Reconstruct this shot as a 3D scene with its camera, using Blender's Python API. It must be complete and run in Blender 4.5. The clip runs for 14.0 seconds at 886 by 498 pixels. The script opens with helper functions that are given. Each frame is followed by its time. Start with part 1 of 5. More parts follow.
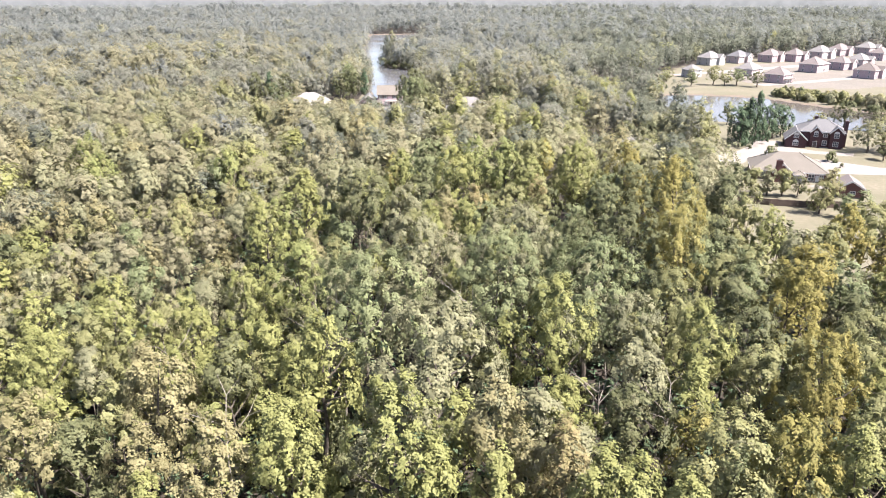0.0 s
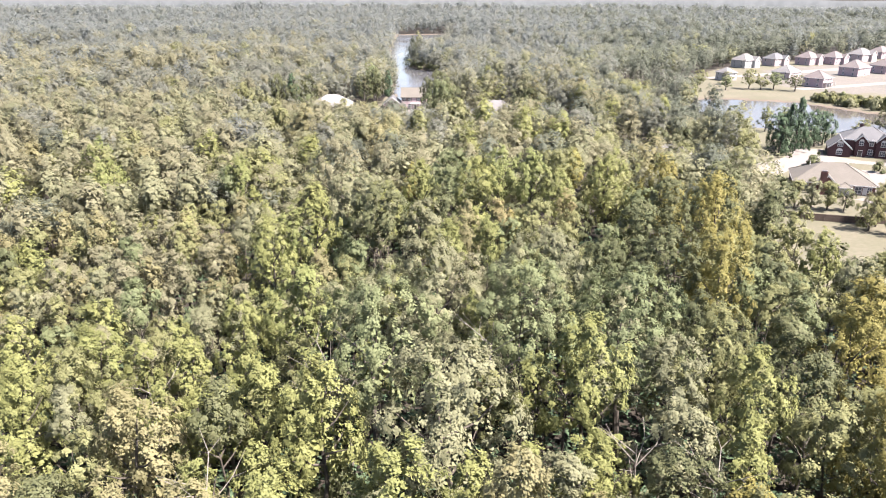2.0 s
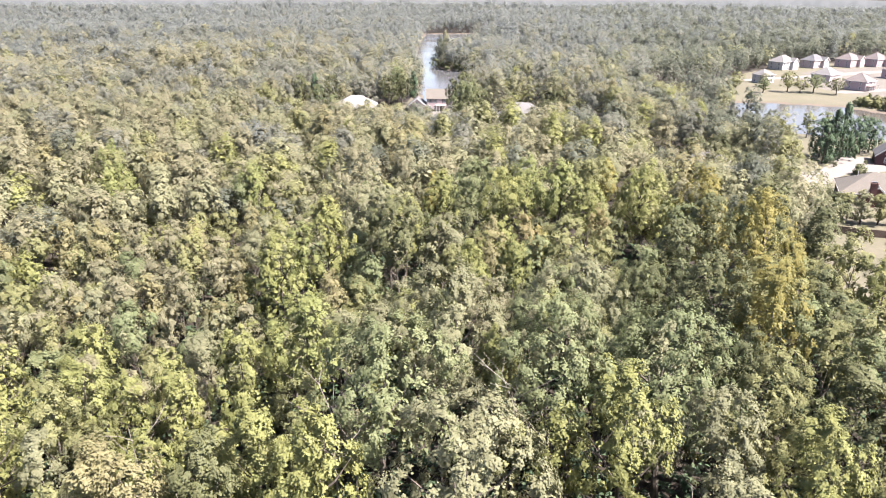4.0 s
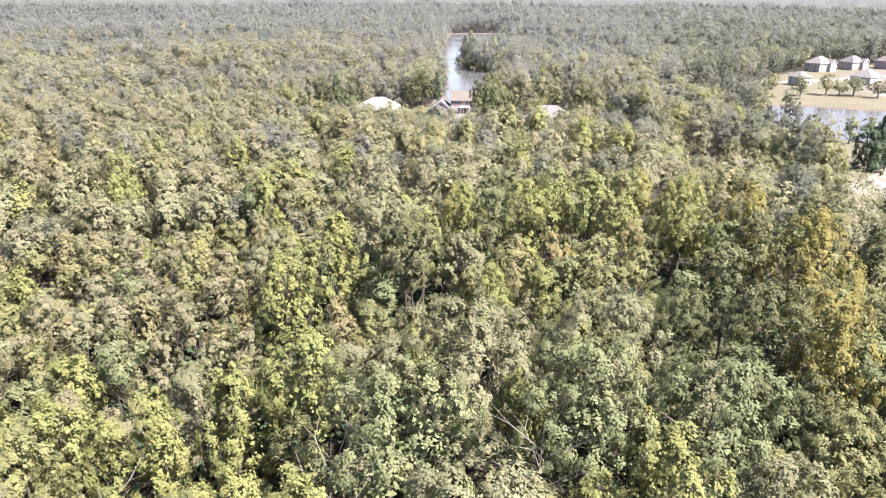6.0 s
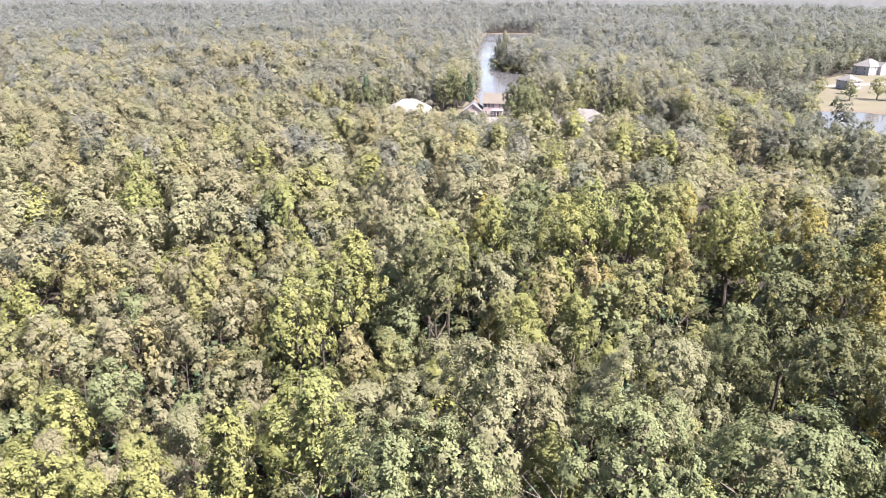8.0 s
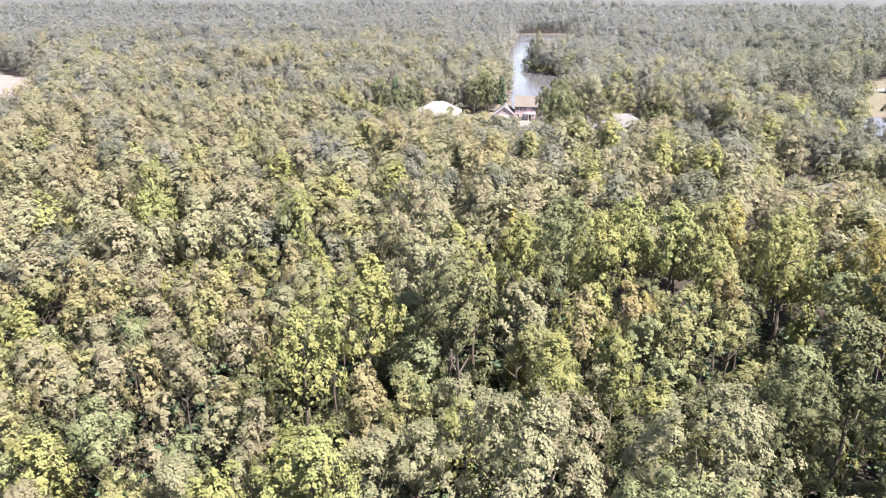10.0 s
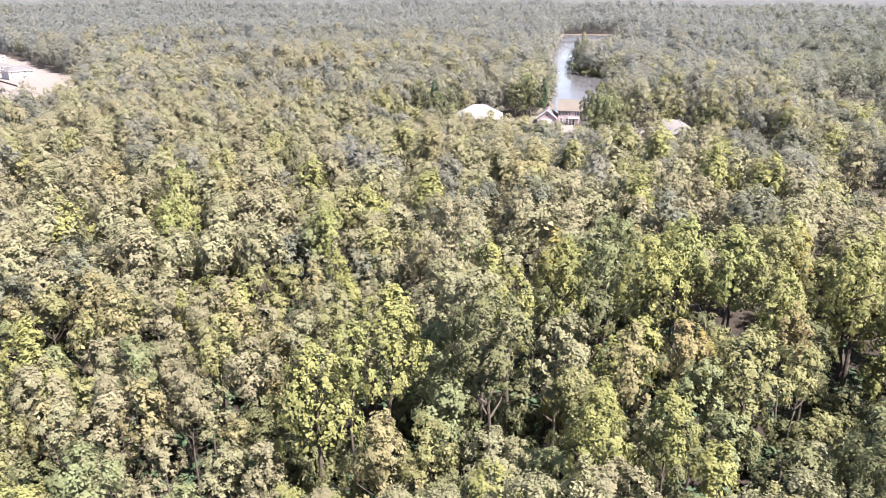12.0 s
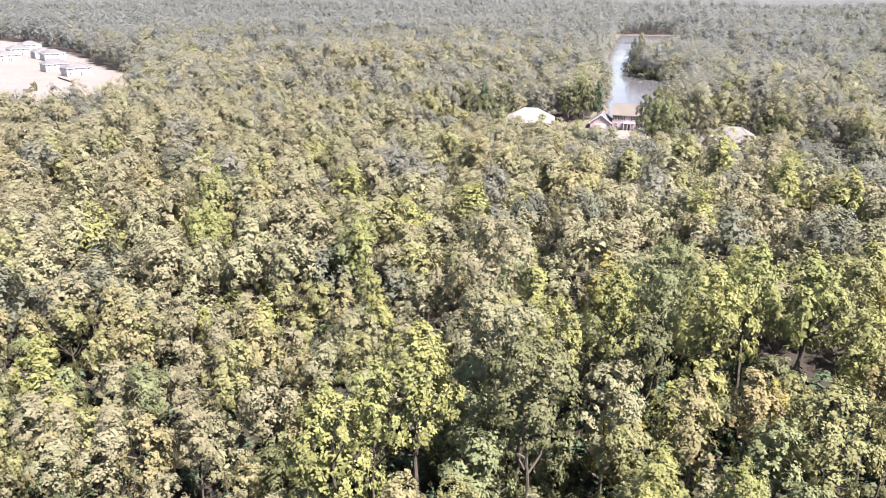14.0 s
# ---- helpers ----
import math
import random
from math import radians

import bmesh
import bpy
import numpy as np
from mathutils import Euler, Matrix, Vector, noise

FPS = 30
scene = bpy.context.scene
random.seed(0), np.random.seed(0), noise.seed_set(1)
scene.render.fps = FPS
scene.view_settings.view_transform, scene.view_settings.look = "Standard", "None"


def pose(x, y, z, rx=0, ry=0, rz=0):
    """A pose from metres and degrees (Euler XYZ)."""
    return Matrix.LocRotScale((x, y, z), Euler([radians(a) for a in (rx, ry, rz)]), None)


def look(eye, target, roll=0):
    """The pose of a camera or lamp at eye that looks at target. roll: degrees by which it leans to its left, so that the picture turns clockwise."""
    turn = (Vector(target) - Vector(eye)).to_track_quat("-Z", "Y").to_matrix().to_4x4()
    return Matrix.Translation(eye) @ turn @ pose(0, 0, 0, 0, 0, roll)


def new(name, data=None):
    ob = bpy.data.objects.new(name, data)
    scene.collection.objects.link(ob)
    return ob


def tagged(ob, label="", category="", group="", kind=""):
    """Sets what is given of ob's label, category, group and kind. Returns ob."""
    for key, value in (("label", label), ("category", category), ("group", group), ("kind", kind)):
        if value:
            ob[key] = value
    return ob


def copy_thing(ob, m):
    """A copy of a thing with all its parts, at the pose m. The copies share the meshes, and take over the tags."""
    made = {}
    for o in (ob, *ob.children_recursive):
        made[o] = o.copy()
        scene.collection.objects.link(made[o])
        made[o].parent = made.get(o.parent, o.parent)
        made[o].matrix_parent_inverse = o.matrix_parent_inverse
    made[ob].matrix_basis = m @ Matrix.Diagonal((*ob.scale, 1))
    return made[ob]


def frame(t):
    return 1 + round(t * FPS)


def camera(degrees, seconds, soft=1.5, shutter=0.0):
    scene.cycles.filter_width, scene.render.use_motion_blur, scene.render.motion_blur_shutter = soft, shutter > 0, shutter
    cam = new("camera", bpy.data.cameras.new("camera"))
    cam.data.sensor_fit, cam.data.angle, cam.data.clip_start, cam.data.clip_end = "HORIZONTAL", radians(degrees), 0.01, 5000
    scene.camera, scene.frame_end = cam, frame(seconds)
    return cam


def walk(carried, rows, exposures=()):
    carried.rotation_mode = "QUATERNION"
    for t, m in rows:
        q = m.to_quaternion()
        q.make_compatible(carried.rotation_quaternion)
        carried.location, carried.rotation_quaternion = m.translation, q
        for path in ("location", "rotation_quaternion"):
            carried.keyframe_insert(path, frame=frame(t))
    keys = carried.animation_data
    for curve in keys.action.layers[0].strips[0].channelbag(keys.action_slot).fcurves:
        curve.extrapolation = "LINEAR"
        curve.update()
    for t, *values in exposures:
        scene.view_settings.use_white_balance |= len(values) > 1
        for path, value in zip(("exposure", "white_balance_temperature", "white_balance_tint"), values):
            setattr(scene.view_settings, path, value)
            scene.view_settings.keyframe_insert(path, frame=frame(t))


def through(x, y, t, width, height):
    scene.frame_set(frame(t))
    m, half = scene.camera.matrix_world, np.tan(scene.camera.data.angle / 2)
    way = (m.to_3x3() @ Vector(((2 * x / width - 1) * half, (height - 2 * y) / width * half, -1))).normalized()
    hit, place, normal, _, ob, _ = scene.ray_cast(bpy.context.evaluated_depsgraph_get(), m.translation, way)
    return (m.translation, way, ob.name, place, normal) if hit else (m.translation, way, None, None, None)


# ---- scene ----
cam = camera(62.8, 14.0, 1.0)
METRES, EYE, TILT, LEAN, TURN = 65.0, 55.0, -19.7, 0.0, 0.0
ROWS = [
    (0.0, 0.0, 0.0, 0.0, 0.0, 0.0, 0.0),
    (0.5, 0.0034, 0.0355, 0.0132, 0.22, -0.01, -0.09),
    (1.0, 0.006, 0.0714, 0.0264, 0.76, -0.01, -0.3),
    (1.5, 0.0086, 0.1072, 0.0391, 1.51, -0.02, -0.59),
    (2.0, 0.0114, 0.1423, 0.0513, 1.97, -0.02, -0.79),
    (2.5, 0.0133, 0.1766, 0.0634, 2.45, -0.04, -0.98),
    (3.0, 0.0143, 0.2105, 0.0754, 2.91, -0.07, -1.17),
    (5.5, 0.0141, 0.3842, 0.1342, 5.5, -0.23, -2.12),
    (6.0, 0.0129, 0.4178, 0.1457, 5.87, -0.25, -2.24),
    (6.5, 0.0109, 0.451, 0.1571, 6.39, -0.27, -2.44),
    (7.0, 0.0089, 0.4842, 0.1681, 7.13, -0.31, -2.72),
    (9.5, -0.0032, 0.6475, 0.2251, 9.96, -0.49, -3.73),
    (10.0, -0.0068, 0.6801, 0.2368, 10.7, -0.55, -3.99),
    (10.5, -0.0115, 0.7126, 0.2487, 11.43, -0.62, -4.28),
    (11.0, -0.0157, 0.7452, 0.2607, 12.21, -0.69, -4.56),
    (11.5, -0.0199, 0.7775, 0.273, 13.01, -0.76, -4.85),
    (12.0, -0.0239, 0.8101, 0.2851, 13.82, -0.84, -5.15),
    (12.5, -0.028, 0.8432, 0.2971, 14.62, -0.93, -5.44),
    (13.0, -0.0325, 0.8732, 0.3086, 15.37, -1.02, -5.7),
    (13.5, -0.0382, 0.9057, 0.3203, 16.32, -1.13, -6.07),
    (14.0, -0.044, 0.9391, 0.3322, 17.69, -1.32, -6.56),
]
walk(cam, [(t, pose(0, 0, EYE, TILT, LEAN, TURN) @ pose(METRES * x, METRES * y, METRES * z, 90 + pitch, roll, yaw)) for t, x, y, z, yaw, pitch, roll in ROWS], [(0.0, 2.65, 6500, 19), (14.0, 2.59, 6500, 23)])

# ---- light ----
SUN_AZ, SUN_EL = radians(112), radians(55)
world = bpy.data.worlds.new("sky")
scene.world = world
world.use_nodes = True
wn = world.node_tree.nodes
sky = wn.new("ShaderNodeTexSky")
sky.sky_type = 'NISHITA'
sky.sun_disc = False
sky.sun_elevation, sky.sun_rotation = SUN_EL, SUN_AZ
sky.air_density, sky.dust_density, sky.ozone_density = 1.0, 2.0, 1.0
bg = wn["Background"]
bg.inputs[1].default_value = 0.06
world.node_tree.links.new(sky.outputs[0], bg.inputs[0])
sun_data = bpy.data.lights.new("sun", 'SUN')
sun_data.energy, sun_data.angle, sun_data.color = 4.8, radians(0.6), (1.0, 0.95, 0.86)
sun = new("sun", sun_data)
sun_way = Vector((math.sin(SUN_AZ) * math.cos(SUN_EL), math.cos(SUN_AZ) * math.cos(SUN_EL), math.sin(SUN_EL)))
sun.matrix_world = look(sun_way * 200, (0, 0, 0))



# ---- materials ----
def material(name, rough=0.8, spec=0.3):
    m = bpy.data.materials.new(name)
    m.use_nodes = True
    b = m.node_tree.nodes["Principled BSDF"]
    b.inputs["Roughness"].default_value = rough
    b.inputs["Specular IOR Level"].default_value = spec
    return m, m.node_tree.nodes, m.node_tree.links, b


def noise_node(nodes, links, vec, scale, detail=3.0, rough=0.55):
    n = nodes.new("ShaderNodeTexNoise")
    n.inputs["Scale"].default_value = scale
    n.inputs["Detail"].default_value = detail
    n.inputs["Roughness"].default_value = rough
    links.new(vec, n.inputs["Vector"])
    return n.outputs["Fac"]


def mix_colour(nodes, links, fac, a, b):
    n = nodes.new("ShaderNodeMix")
    n.data_type = 'RGBA'
    if isinstance(fac, float):
        n.inputs[0].default_value = fac
    else:
        links.new(fac, n.inputs[0])
    for i, c in ((6, a), (7, b)):
        if isinstance(c, tuple):
            n.inputs[i].default_value = (*c, 1.0)
        else:
            links.new(c, n.inputs[i])
    return n.outputs[2]


def ramp(nodes, links, fac, lo, hi):
    n = nodes.new("ShaderNodeMapRange")
    n.inputs[1].default_value, n.inputs[2].default_value = lo, hi
    links.new(fac, n.inputs[0])
    return n.outputs[0]


def leaf_material(name, a, b, c, relief=0.5, through=0.2):
    """Foliage: a and b vary from tree to tree and over the crown, c is a turned leaf here and there."""
    m, nodes, links, bsdf = material(name, 0.65, 0.12)
    geo = nodes.new("ShaderNodeNewGeometry")
    info = nodes.new("ShaderNodeObjectInfo")
    wide = ramp(nodes, links, noise_node(nodes, links, geo.outputs["Position"], 0.16, 2.0), 0.3, 0.7)
    add = nodes.new("ShaderNodeMath")
    add.operation = 'MULTIPLY_ADD'
    links.new(wide, add.inputs[0])
    add.inputs[1].default_value = 0.55
    half = nodes.new("ShaderNodeMath")
    half.operation = 'MULTIPLY'
    half.inputs[1].default_value = 0.45
    links.new(info.outputs["Random"], half.inputs[0])
    links.new(half.outputs[0], add.inputs[2])
    base = mix_colour(nodes, links, add.outputs[0], a, b)
    turned = ramp(nodes, links, geo.outputs["Random Per Island"], 0.8, 1.25)
    base = mix_colour(nodes, links, turned, base, c)
    dull = ramp(nodes, links, noise_node(nodes, links, geo.outputs["Position"], 1.1, 2.0), 0.35, 0.7)
    fine = nodes.new("ShaderNodeHueSaturation")
    fine.inputs["Saturation"].default_value = 0.95
    val = nodes.new("ShaderNodeMapRange")
    val.inputs[3].default_value, val.inputs[4].default_value = 0.87, 1.13
    links.new(dull, val.inputs[0])
    leafy = nodes.new("ShaderNodeMapRange")
    leafy.inputs[3].default_value, leafy.inputs[4].default_value = 1.1, 0.9
    links.new(geo.outputs["Random Per Island"], leafy.inputs[0])
    lift = nodes.new("ShaderNodeMath")
    lift.operation = 'MULTIPLY'
    links.new(val.outputs[0], lift.inputs[0])
    links.new(leafy.outputs[0], lift.inputs[1])
    links.new(lift.outputs[0], fine.inputs["Value"])
    links.new(base, fine.inputs["Color"])
    links.new(fine.outputs[0], bsdf.inputs["Base Color"])
    bn = nodes.new("ShaderNodeBump")
    bn.inputs["Strength"].default_value = relief
    bn.inputs["Distance"].default_value = 0.5
    links.new(noise_node(nodes, links, geo.outputs["Position"], 1.7, 2.0), bn.inputs["Height"])
    links.new(bn.outputs[0], bsdf.inputs["Normal"])
    glow = nodes.new("ShaderNodeBsdfTranslucent")
    links.new(fine.outputs[0], glow.inputs["Color"])
    both = nodes.new("ShaderNodeMixShader")
    both.inputs[0].default_value = through
    links.new(bsdf.outputs[0], both.inputs[1])
    links.new(glow.outputs[0], both.inputs[2])
    links.new(both.outputs[0], nodes["Material Output"].inputs["Surface"])
    return m


LEAF = {
    "grey": leaf_material("leaf_grey_green", (0.147, 0.152, 0.088), (0.179, 0.180, 0.102), (0.194, 0.184, 0.106), 0.15, 0.38),
    "greyt": leaf_material("leaf_grey_tan", (0.168, 0.164, 0.100), (0.194, 0.185, 0.113), (0.202, 0.187, 0.115), 0.12, 0.46),
    "lime": leaf_material("leaf_yellow_green", (0.143, 0.156, 0.055), (0.179, 0.187, 0.065), (0.194, 0.188, 0.080), 0.15, 0.36),
    "bright": leaf_material("leaf_bright_green", (0.129, 0.152, 0.054), (0.168, 0.183, 0.066), (0.198, 0.186, 0.079), 0.15, 0.36),
    "tan": leaf_material("leaf_tan", (0.176, 0.166, 0.084), (0.202, 0.187, 0.094), (0.212, 0.185, 0.098), 0.12, 0.44),
    "olive": leaf_material("leaf_olive", (0.137, 0.144, 0.063), (0.172, 0.174, 0.076), (0.194, 0.181, 0.083), 0.15, 0.36),
    "green": leaf_material("leaf_mid_green", (0.110, 0.133, 0.065), (0.146, 0.165, 0.079), (0.166, 0.170, 0.084), 0.15, 0.36),
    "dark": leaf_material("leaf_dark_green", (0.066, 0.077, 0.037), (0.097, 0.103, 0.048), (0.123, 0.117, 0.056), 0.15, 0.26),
    "gold": leaf_material("leaf_golden", (0.150, 0.140, 0.041), (0.183, 0.162, 0.049), (0.195, 0.158, 0.052), 0.15, 0.36),
    "rust": leaf_material("leaf_russet", (0.162, 0.148, 0.068), (0.195, 0.164, 0.078), (0.251, 0.148, 0.090), 0.15, 0.36),
    # The next four have distance haze painted in as paler, bluer leaf colour.
    "haze_grey": leaf_material("leaf_haze_grey", (0.153, 0.159, 0.127), (0.176, 0.181, 0.144), (0.195, 0.193, 0.154), 0.1, 0.56),
    "pine": leaf_material("needle_haze_blue", (0.132, 0.146, 0.137), (0.153, 0.167, 0.155), (0.168, 0.179, 0.164), 0.12, 0.56),
    "haze_green": leaf_material("leaf_haze_green", (0.109, 0.122, 0.089), (0.134, 0.146, 0.107), (0.155, 0.161, 0.116), 0.1, 0.5),
    "haze_dark": leaf_material("leaf_haze_dark_green", (0.083, 0.096, 0.074), (0.109, 0.120, 0.090), (0.131, 0.138, 0.101), 0.1, 0.46),
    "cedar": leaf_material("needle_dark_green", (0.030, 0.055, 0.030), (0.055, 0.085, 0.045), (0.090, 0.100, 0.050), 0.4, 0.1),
}


def grainy(name, a, b, scale, rough=0.85, bump=0.3, fine=6.0, spec=0.3, c=None):
    """A surface of two colours: broad patches and fine grain, with a little relief."""
    m, nodes, links, bsdf = material(name, rough, spec)
    geo = nodes.new("ShaderNodeNewGeometry")
    broad = ramp(nodes, links, noise_node(nodes, links, geo.outputs["Position"], scale, 4.0), 0.32, 0.68)
    col = mix_colour(nodes, links, broad, a, b)
    grain = noise_node(nodes, links, geo.outputs["Position"], scale * fine, 4.0, 0.7)
    g = ramp(nodes, links, grain, 0.35, 0.75)
    dark = tuple(v * 0.72 for v in a) if c is None else c
    col = mix_colour(nodes, links, g, col, dark)
    links.new(col, bsdf.inputs["Base Color"])
    bn = nodes.new("ShaderNodeBump")
    bn.inputs["Strength"].default_value = bump
    bn.inputs["Distance"].default_value = 0.05
    links.new(grain, bn.inputs["Height"])
    links.new(bn.outputs[0], bsdf.inputs["Normal"])
    return m


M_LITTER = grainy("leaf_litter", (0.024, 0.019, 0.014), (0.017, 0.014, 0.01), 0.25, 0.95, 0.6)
M_LAWN = grainy("lawn_dry", (0.070, 0.066, 0.042), (0.100, 0.087, 0.064), 0.06, 0.95, 0.3, 12, c=(0.058, 0.058, 0.035))
M_SAND = grainy("bare_sandy_soil", (0.083, 0.077, 0.066), (0.112, 0.098, 0.085), 0.05, 0.95, 0.3, 10)
M_PALE = grainy("pale_graded_soil", (0.116, 0.105, 0.096), (0.144, 0.131, 0.120), 0.05, 0.95, 0.3, 10)
M_BANK = grainy("mud_bank", (0.076, 0.063, 0.047), (0.104, 0.081, 0.062), 0.2, 0.9, 0.4)
M_CONCRETE = grainy("concrete", (0.130, 0.119, 0.108), (0.155, 0.142, 0.130), 0.12, 0.85, 0.15, 20)
M_ASPHALT = grainy("asphalt", (0.10, 0.10, 0.10), (0.14, 0.135, 0.13), 0.2, 0.9, 0.2, 14)
M_BARK = grainy("bark", (0.055, 0.047, 0.038), (0.085, 0.073, 0.06), 0.8, 0.9, 0.6)
M_DEAD = grainy("bare_dead_wood", (0.15, 0.135, 0.118), (0.21, 0.19, 0.165), 0.9, 0.9, 0.4)
M_FENCE = grainy("weathered_board", (0.075, 0.055, 0.045), (0.11, 0.082, 0.068), 0.6, 0.9, 0.4)
M_BRICK = grainy("red_brick", (0.1, 0.05, 0.045), (0.13, 0.064, 0.056), 0.35, 0.9, 0.4, 14)
M_BRICK_DARK = grainy("dark_red_brick", (0.055, 0.029, 0.031), (0.078, 0.038, 0.039), 0.35, 0.9, 0.4, 14)
M_BRICK_PINK = grainy("pinkish_brick", (0.306, 0.237, 0.250), (0.357, 0.280, 0.289), 0.35, 0.9, 0.4, 14)
M_BRICK_TAN = grainy("tan_brick", (0.337, 0.280, 0.277), (0.388, 0.323, 0.322), 0.35, 0.9, 0.4, 14)
M_ROOF_TAN = grainy("tan_shingle", (0.088, 0.080, 0.069), (0.108, 0.098, 0.085), 0.25, 0.9, 0.4, 18)
M_ROOF_GREY = grainy("grey_shingle", (0.078, 0.079, 0.083), (0.099, 0.100, 0.104), 0.25, 0.9, 0.4, 18)
M_ROOF_PALE = grainy("pale_shingle", (0.112, 0.109, 0.108), (0.138, 0.134, 0.132), 0.25, 0.9, 0.3, 18)
M_ROOF_WHITE = grainy("chalky_shingle", (0.16, 0.157, 0.154), (0.195, 0.191, 0.188), 0.25, 0.9, 0.3, 18)
M_ROOF_PINK = grainy("pinkish_shingle", (0.100, 0.086, 0.084), (0.122, 0.106, 0.103), 0.25, 0.9, 0.4, 18)
M_ROOF_BROWN = grainy("brown_shingle", (0.0765, 0.0654, 0.062), (0.0978, 0.0833, 0.0782), 0.25, 0.9, 0.4, 18)
M_SIDING = grainy("white_siding", (0.34, 0.332, 0.323), (0.391, 0.383, 0.374), 0.3, 0.7, 0.1, 14)
M_TRIM = grainy("white_trim_paint", (0.42, 0.41, 0.4), (0.48, 0.47, 0.46), 0.5, 0.6, 0.05, 10)
M_METAL = grainy("dark_cap_metal", (0.08, 0.08, 0.085), (0.12, 0.12, 0.125), 0.6, 0.5, 0.1, 10, 0.5)
M_DOOR = grainy("dark_door_paint", (0.06, 0.05, 0.05), (0.09, 0.075, 0.07), 0.8, 0.5, 0.05, 10)


def glass_material():
    m, nodes, links, bsdf = material("window_glass", 0.06, 0.5)
    geo = nodes.new("ShaderNodeNewGeometry")
    n = ramp(nodes, links, noise_node(nodes, links, geo.outputs["Position"], 0.7, 1.0), 0.3, 0.7)
    links.new(mix_colour(nodes, links, n, (0.03, 0.035, 0.045), (0.09, 0.10, 0.115)), bsdf.inputs["Base Color"])
    return m


def water_material(name, deep, paler, smooth, ruffled, spec=0.5):
    m, nodes, links, bsdf = material(name, 0.07, spec)
    bsdf.inputs["IOR"].default_value = 1.33
    geo = nodes.new("ShaderNodeNewGeometry")
    patchy = ramp(nodes, links, noise_node(nodes, links, geo.outputs["Position"], 0.02, 3.0), 0.3, 0.7)
    links.new(mix_colour(nodes, links, patchy, deep, paler), bsdf.inputs["Base Color"])
    calm = ramp(nodes, links, noise_node(nodes, links, geo.outputs["Position"], 0.015, 2.0), 0.4, 0.65)
    r = nodes.new("ShaderNodeMapRange")
    r.inputs[3].default_value, r.inputs[4].default_value = smooth, ruffled
    links.new(calm, r.inputs[0])
    links.new(r.outputs[0], bsdf.inputs["Roughness"])
    bn = nodes.new("ShaderNodeBump")
    bn.inputs["Strength"].default_value = 0.2
    bn.inputs["Distance"].default_value = 0.03
    links.new(noise_node(nodes, links, geo.outputs["Position"], 0.9, 3.0), bn.inputs["Height"])
    links.new(bn.outputs[0], bsdf.inputs["Normal"])
    return m


def distance_material():
    """Far wooded hills beyond the last trees, self-lit, with haze painted paler upward."""
    m = bpy.data.materials.new("far_hills_painted_haze")
    m.use_nodes = True
    nodes, links = m.node_tree.nodes, m.node_tree.links
    nodes.remove(nodes["Principled BSDF"])
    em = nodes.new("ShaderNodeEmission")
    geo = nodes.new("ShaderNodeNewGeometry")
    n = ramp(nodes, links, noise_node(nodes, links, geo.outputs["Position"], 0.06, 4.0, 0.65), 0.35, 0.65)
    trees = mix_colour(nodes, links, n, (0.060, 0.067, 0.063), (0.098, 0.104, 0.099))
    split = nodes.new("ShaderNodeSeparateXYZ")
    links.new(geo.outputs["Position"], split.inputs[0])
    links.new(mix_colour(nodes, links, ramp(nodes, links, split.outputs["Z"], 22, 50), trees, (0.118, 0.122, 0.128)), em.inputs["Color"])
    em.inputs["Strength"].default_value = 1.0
    links.new(em.outputs[0], nodes["Material Output"].inputs["Surface"])
    return m


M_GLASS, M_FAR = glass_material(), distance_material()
# Lake base colour is lifted so it carries part of the sky's reflection.
M_WATER = water_material("lake_water", (0.058, 0.060, 0.066), (0.082, 0.083, 0.088), 0.08, 0.2)
M_POND = water_material("pond_water", (0.046, 0.042, 0.040), (0.068, 0.062, 0.057), 0.06, 0.16, 0.27)

# ---- plan of the ground ----
LAKE = [(-30, 398), (-20, 400), (-8, 440), (-10, 482), (-4, 515), (-12, 532), (-32, 546), (-44, 570), (-48, 620), (-46, 700), (-36, 770),
        (-10, 860), (-10, 992), (-93, 978), (-87, 860), (-79, 760), (-71, 650), (-65, 602), (-57, 540), (-48, 480), (-42, 420), (-38, 396)]
POND = [(107, 338), (118, 322), (150, 312), (180, 296), (230, 272), (320, 240), (340, 290), (250, 322), (212, 338), (192, 362),
        (172, 398), (140, 409), (124, 409), (114, 396), (108, 366)]
DEVELOPMENT = [(76, 424), (96, 406), (112, 412), (131, 405), (168, 392), (188, 358), (212, 334), (340, 286), (520, 430), (520, 760),
               (400, 700), (310, 645), (215, 600), (155, 520), (118, 470), (80, 440)]
SANDY = [(196, 440), (240, 430), (330, 470), (450, 560), (480, 700), (390, 670), (300, 615), (215, 560), (185, 500)]
YARDS = [(58, 136), (70, 160), (78, 182), (80, 200), (88, 236), (94, 262), (104, 290), (108, 326), (150, 314), (182, 298), (232, 272), (250, 190), (150, 146), (100, 138), (72, 130), (60, 130)]
LAKE_YARD = [(-77, 352), (-72, 334), (-45, 324), (-14, 312), (0, 306), (22, 312), (24, 338), (6, 348), (-14, 352), (-16, 378), (-8, 410), (-40, 410), (-44, 378), (-58, 366), (-76, 364)]
HIDDEN_YARD = [(52, 240), (60, 230), (76, 230), (80, 248), (68, 257), (56, 254)]
CLEARING = [(-303, 408), (-287, 378), (-250, 340), (-226, 298), (-236, 245), (-340, 215), (-720, 250), (-760, 660), (-590, 603), (-469, 531), (-373, 461), (-335, 442)]
FIELD = [(-690, 985), (-300, 1010), (-290, 1046), (-700, 1030)]


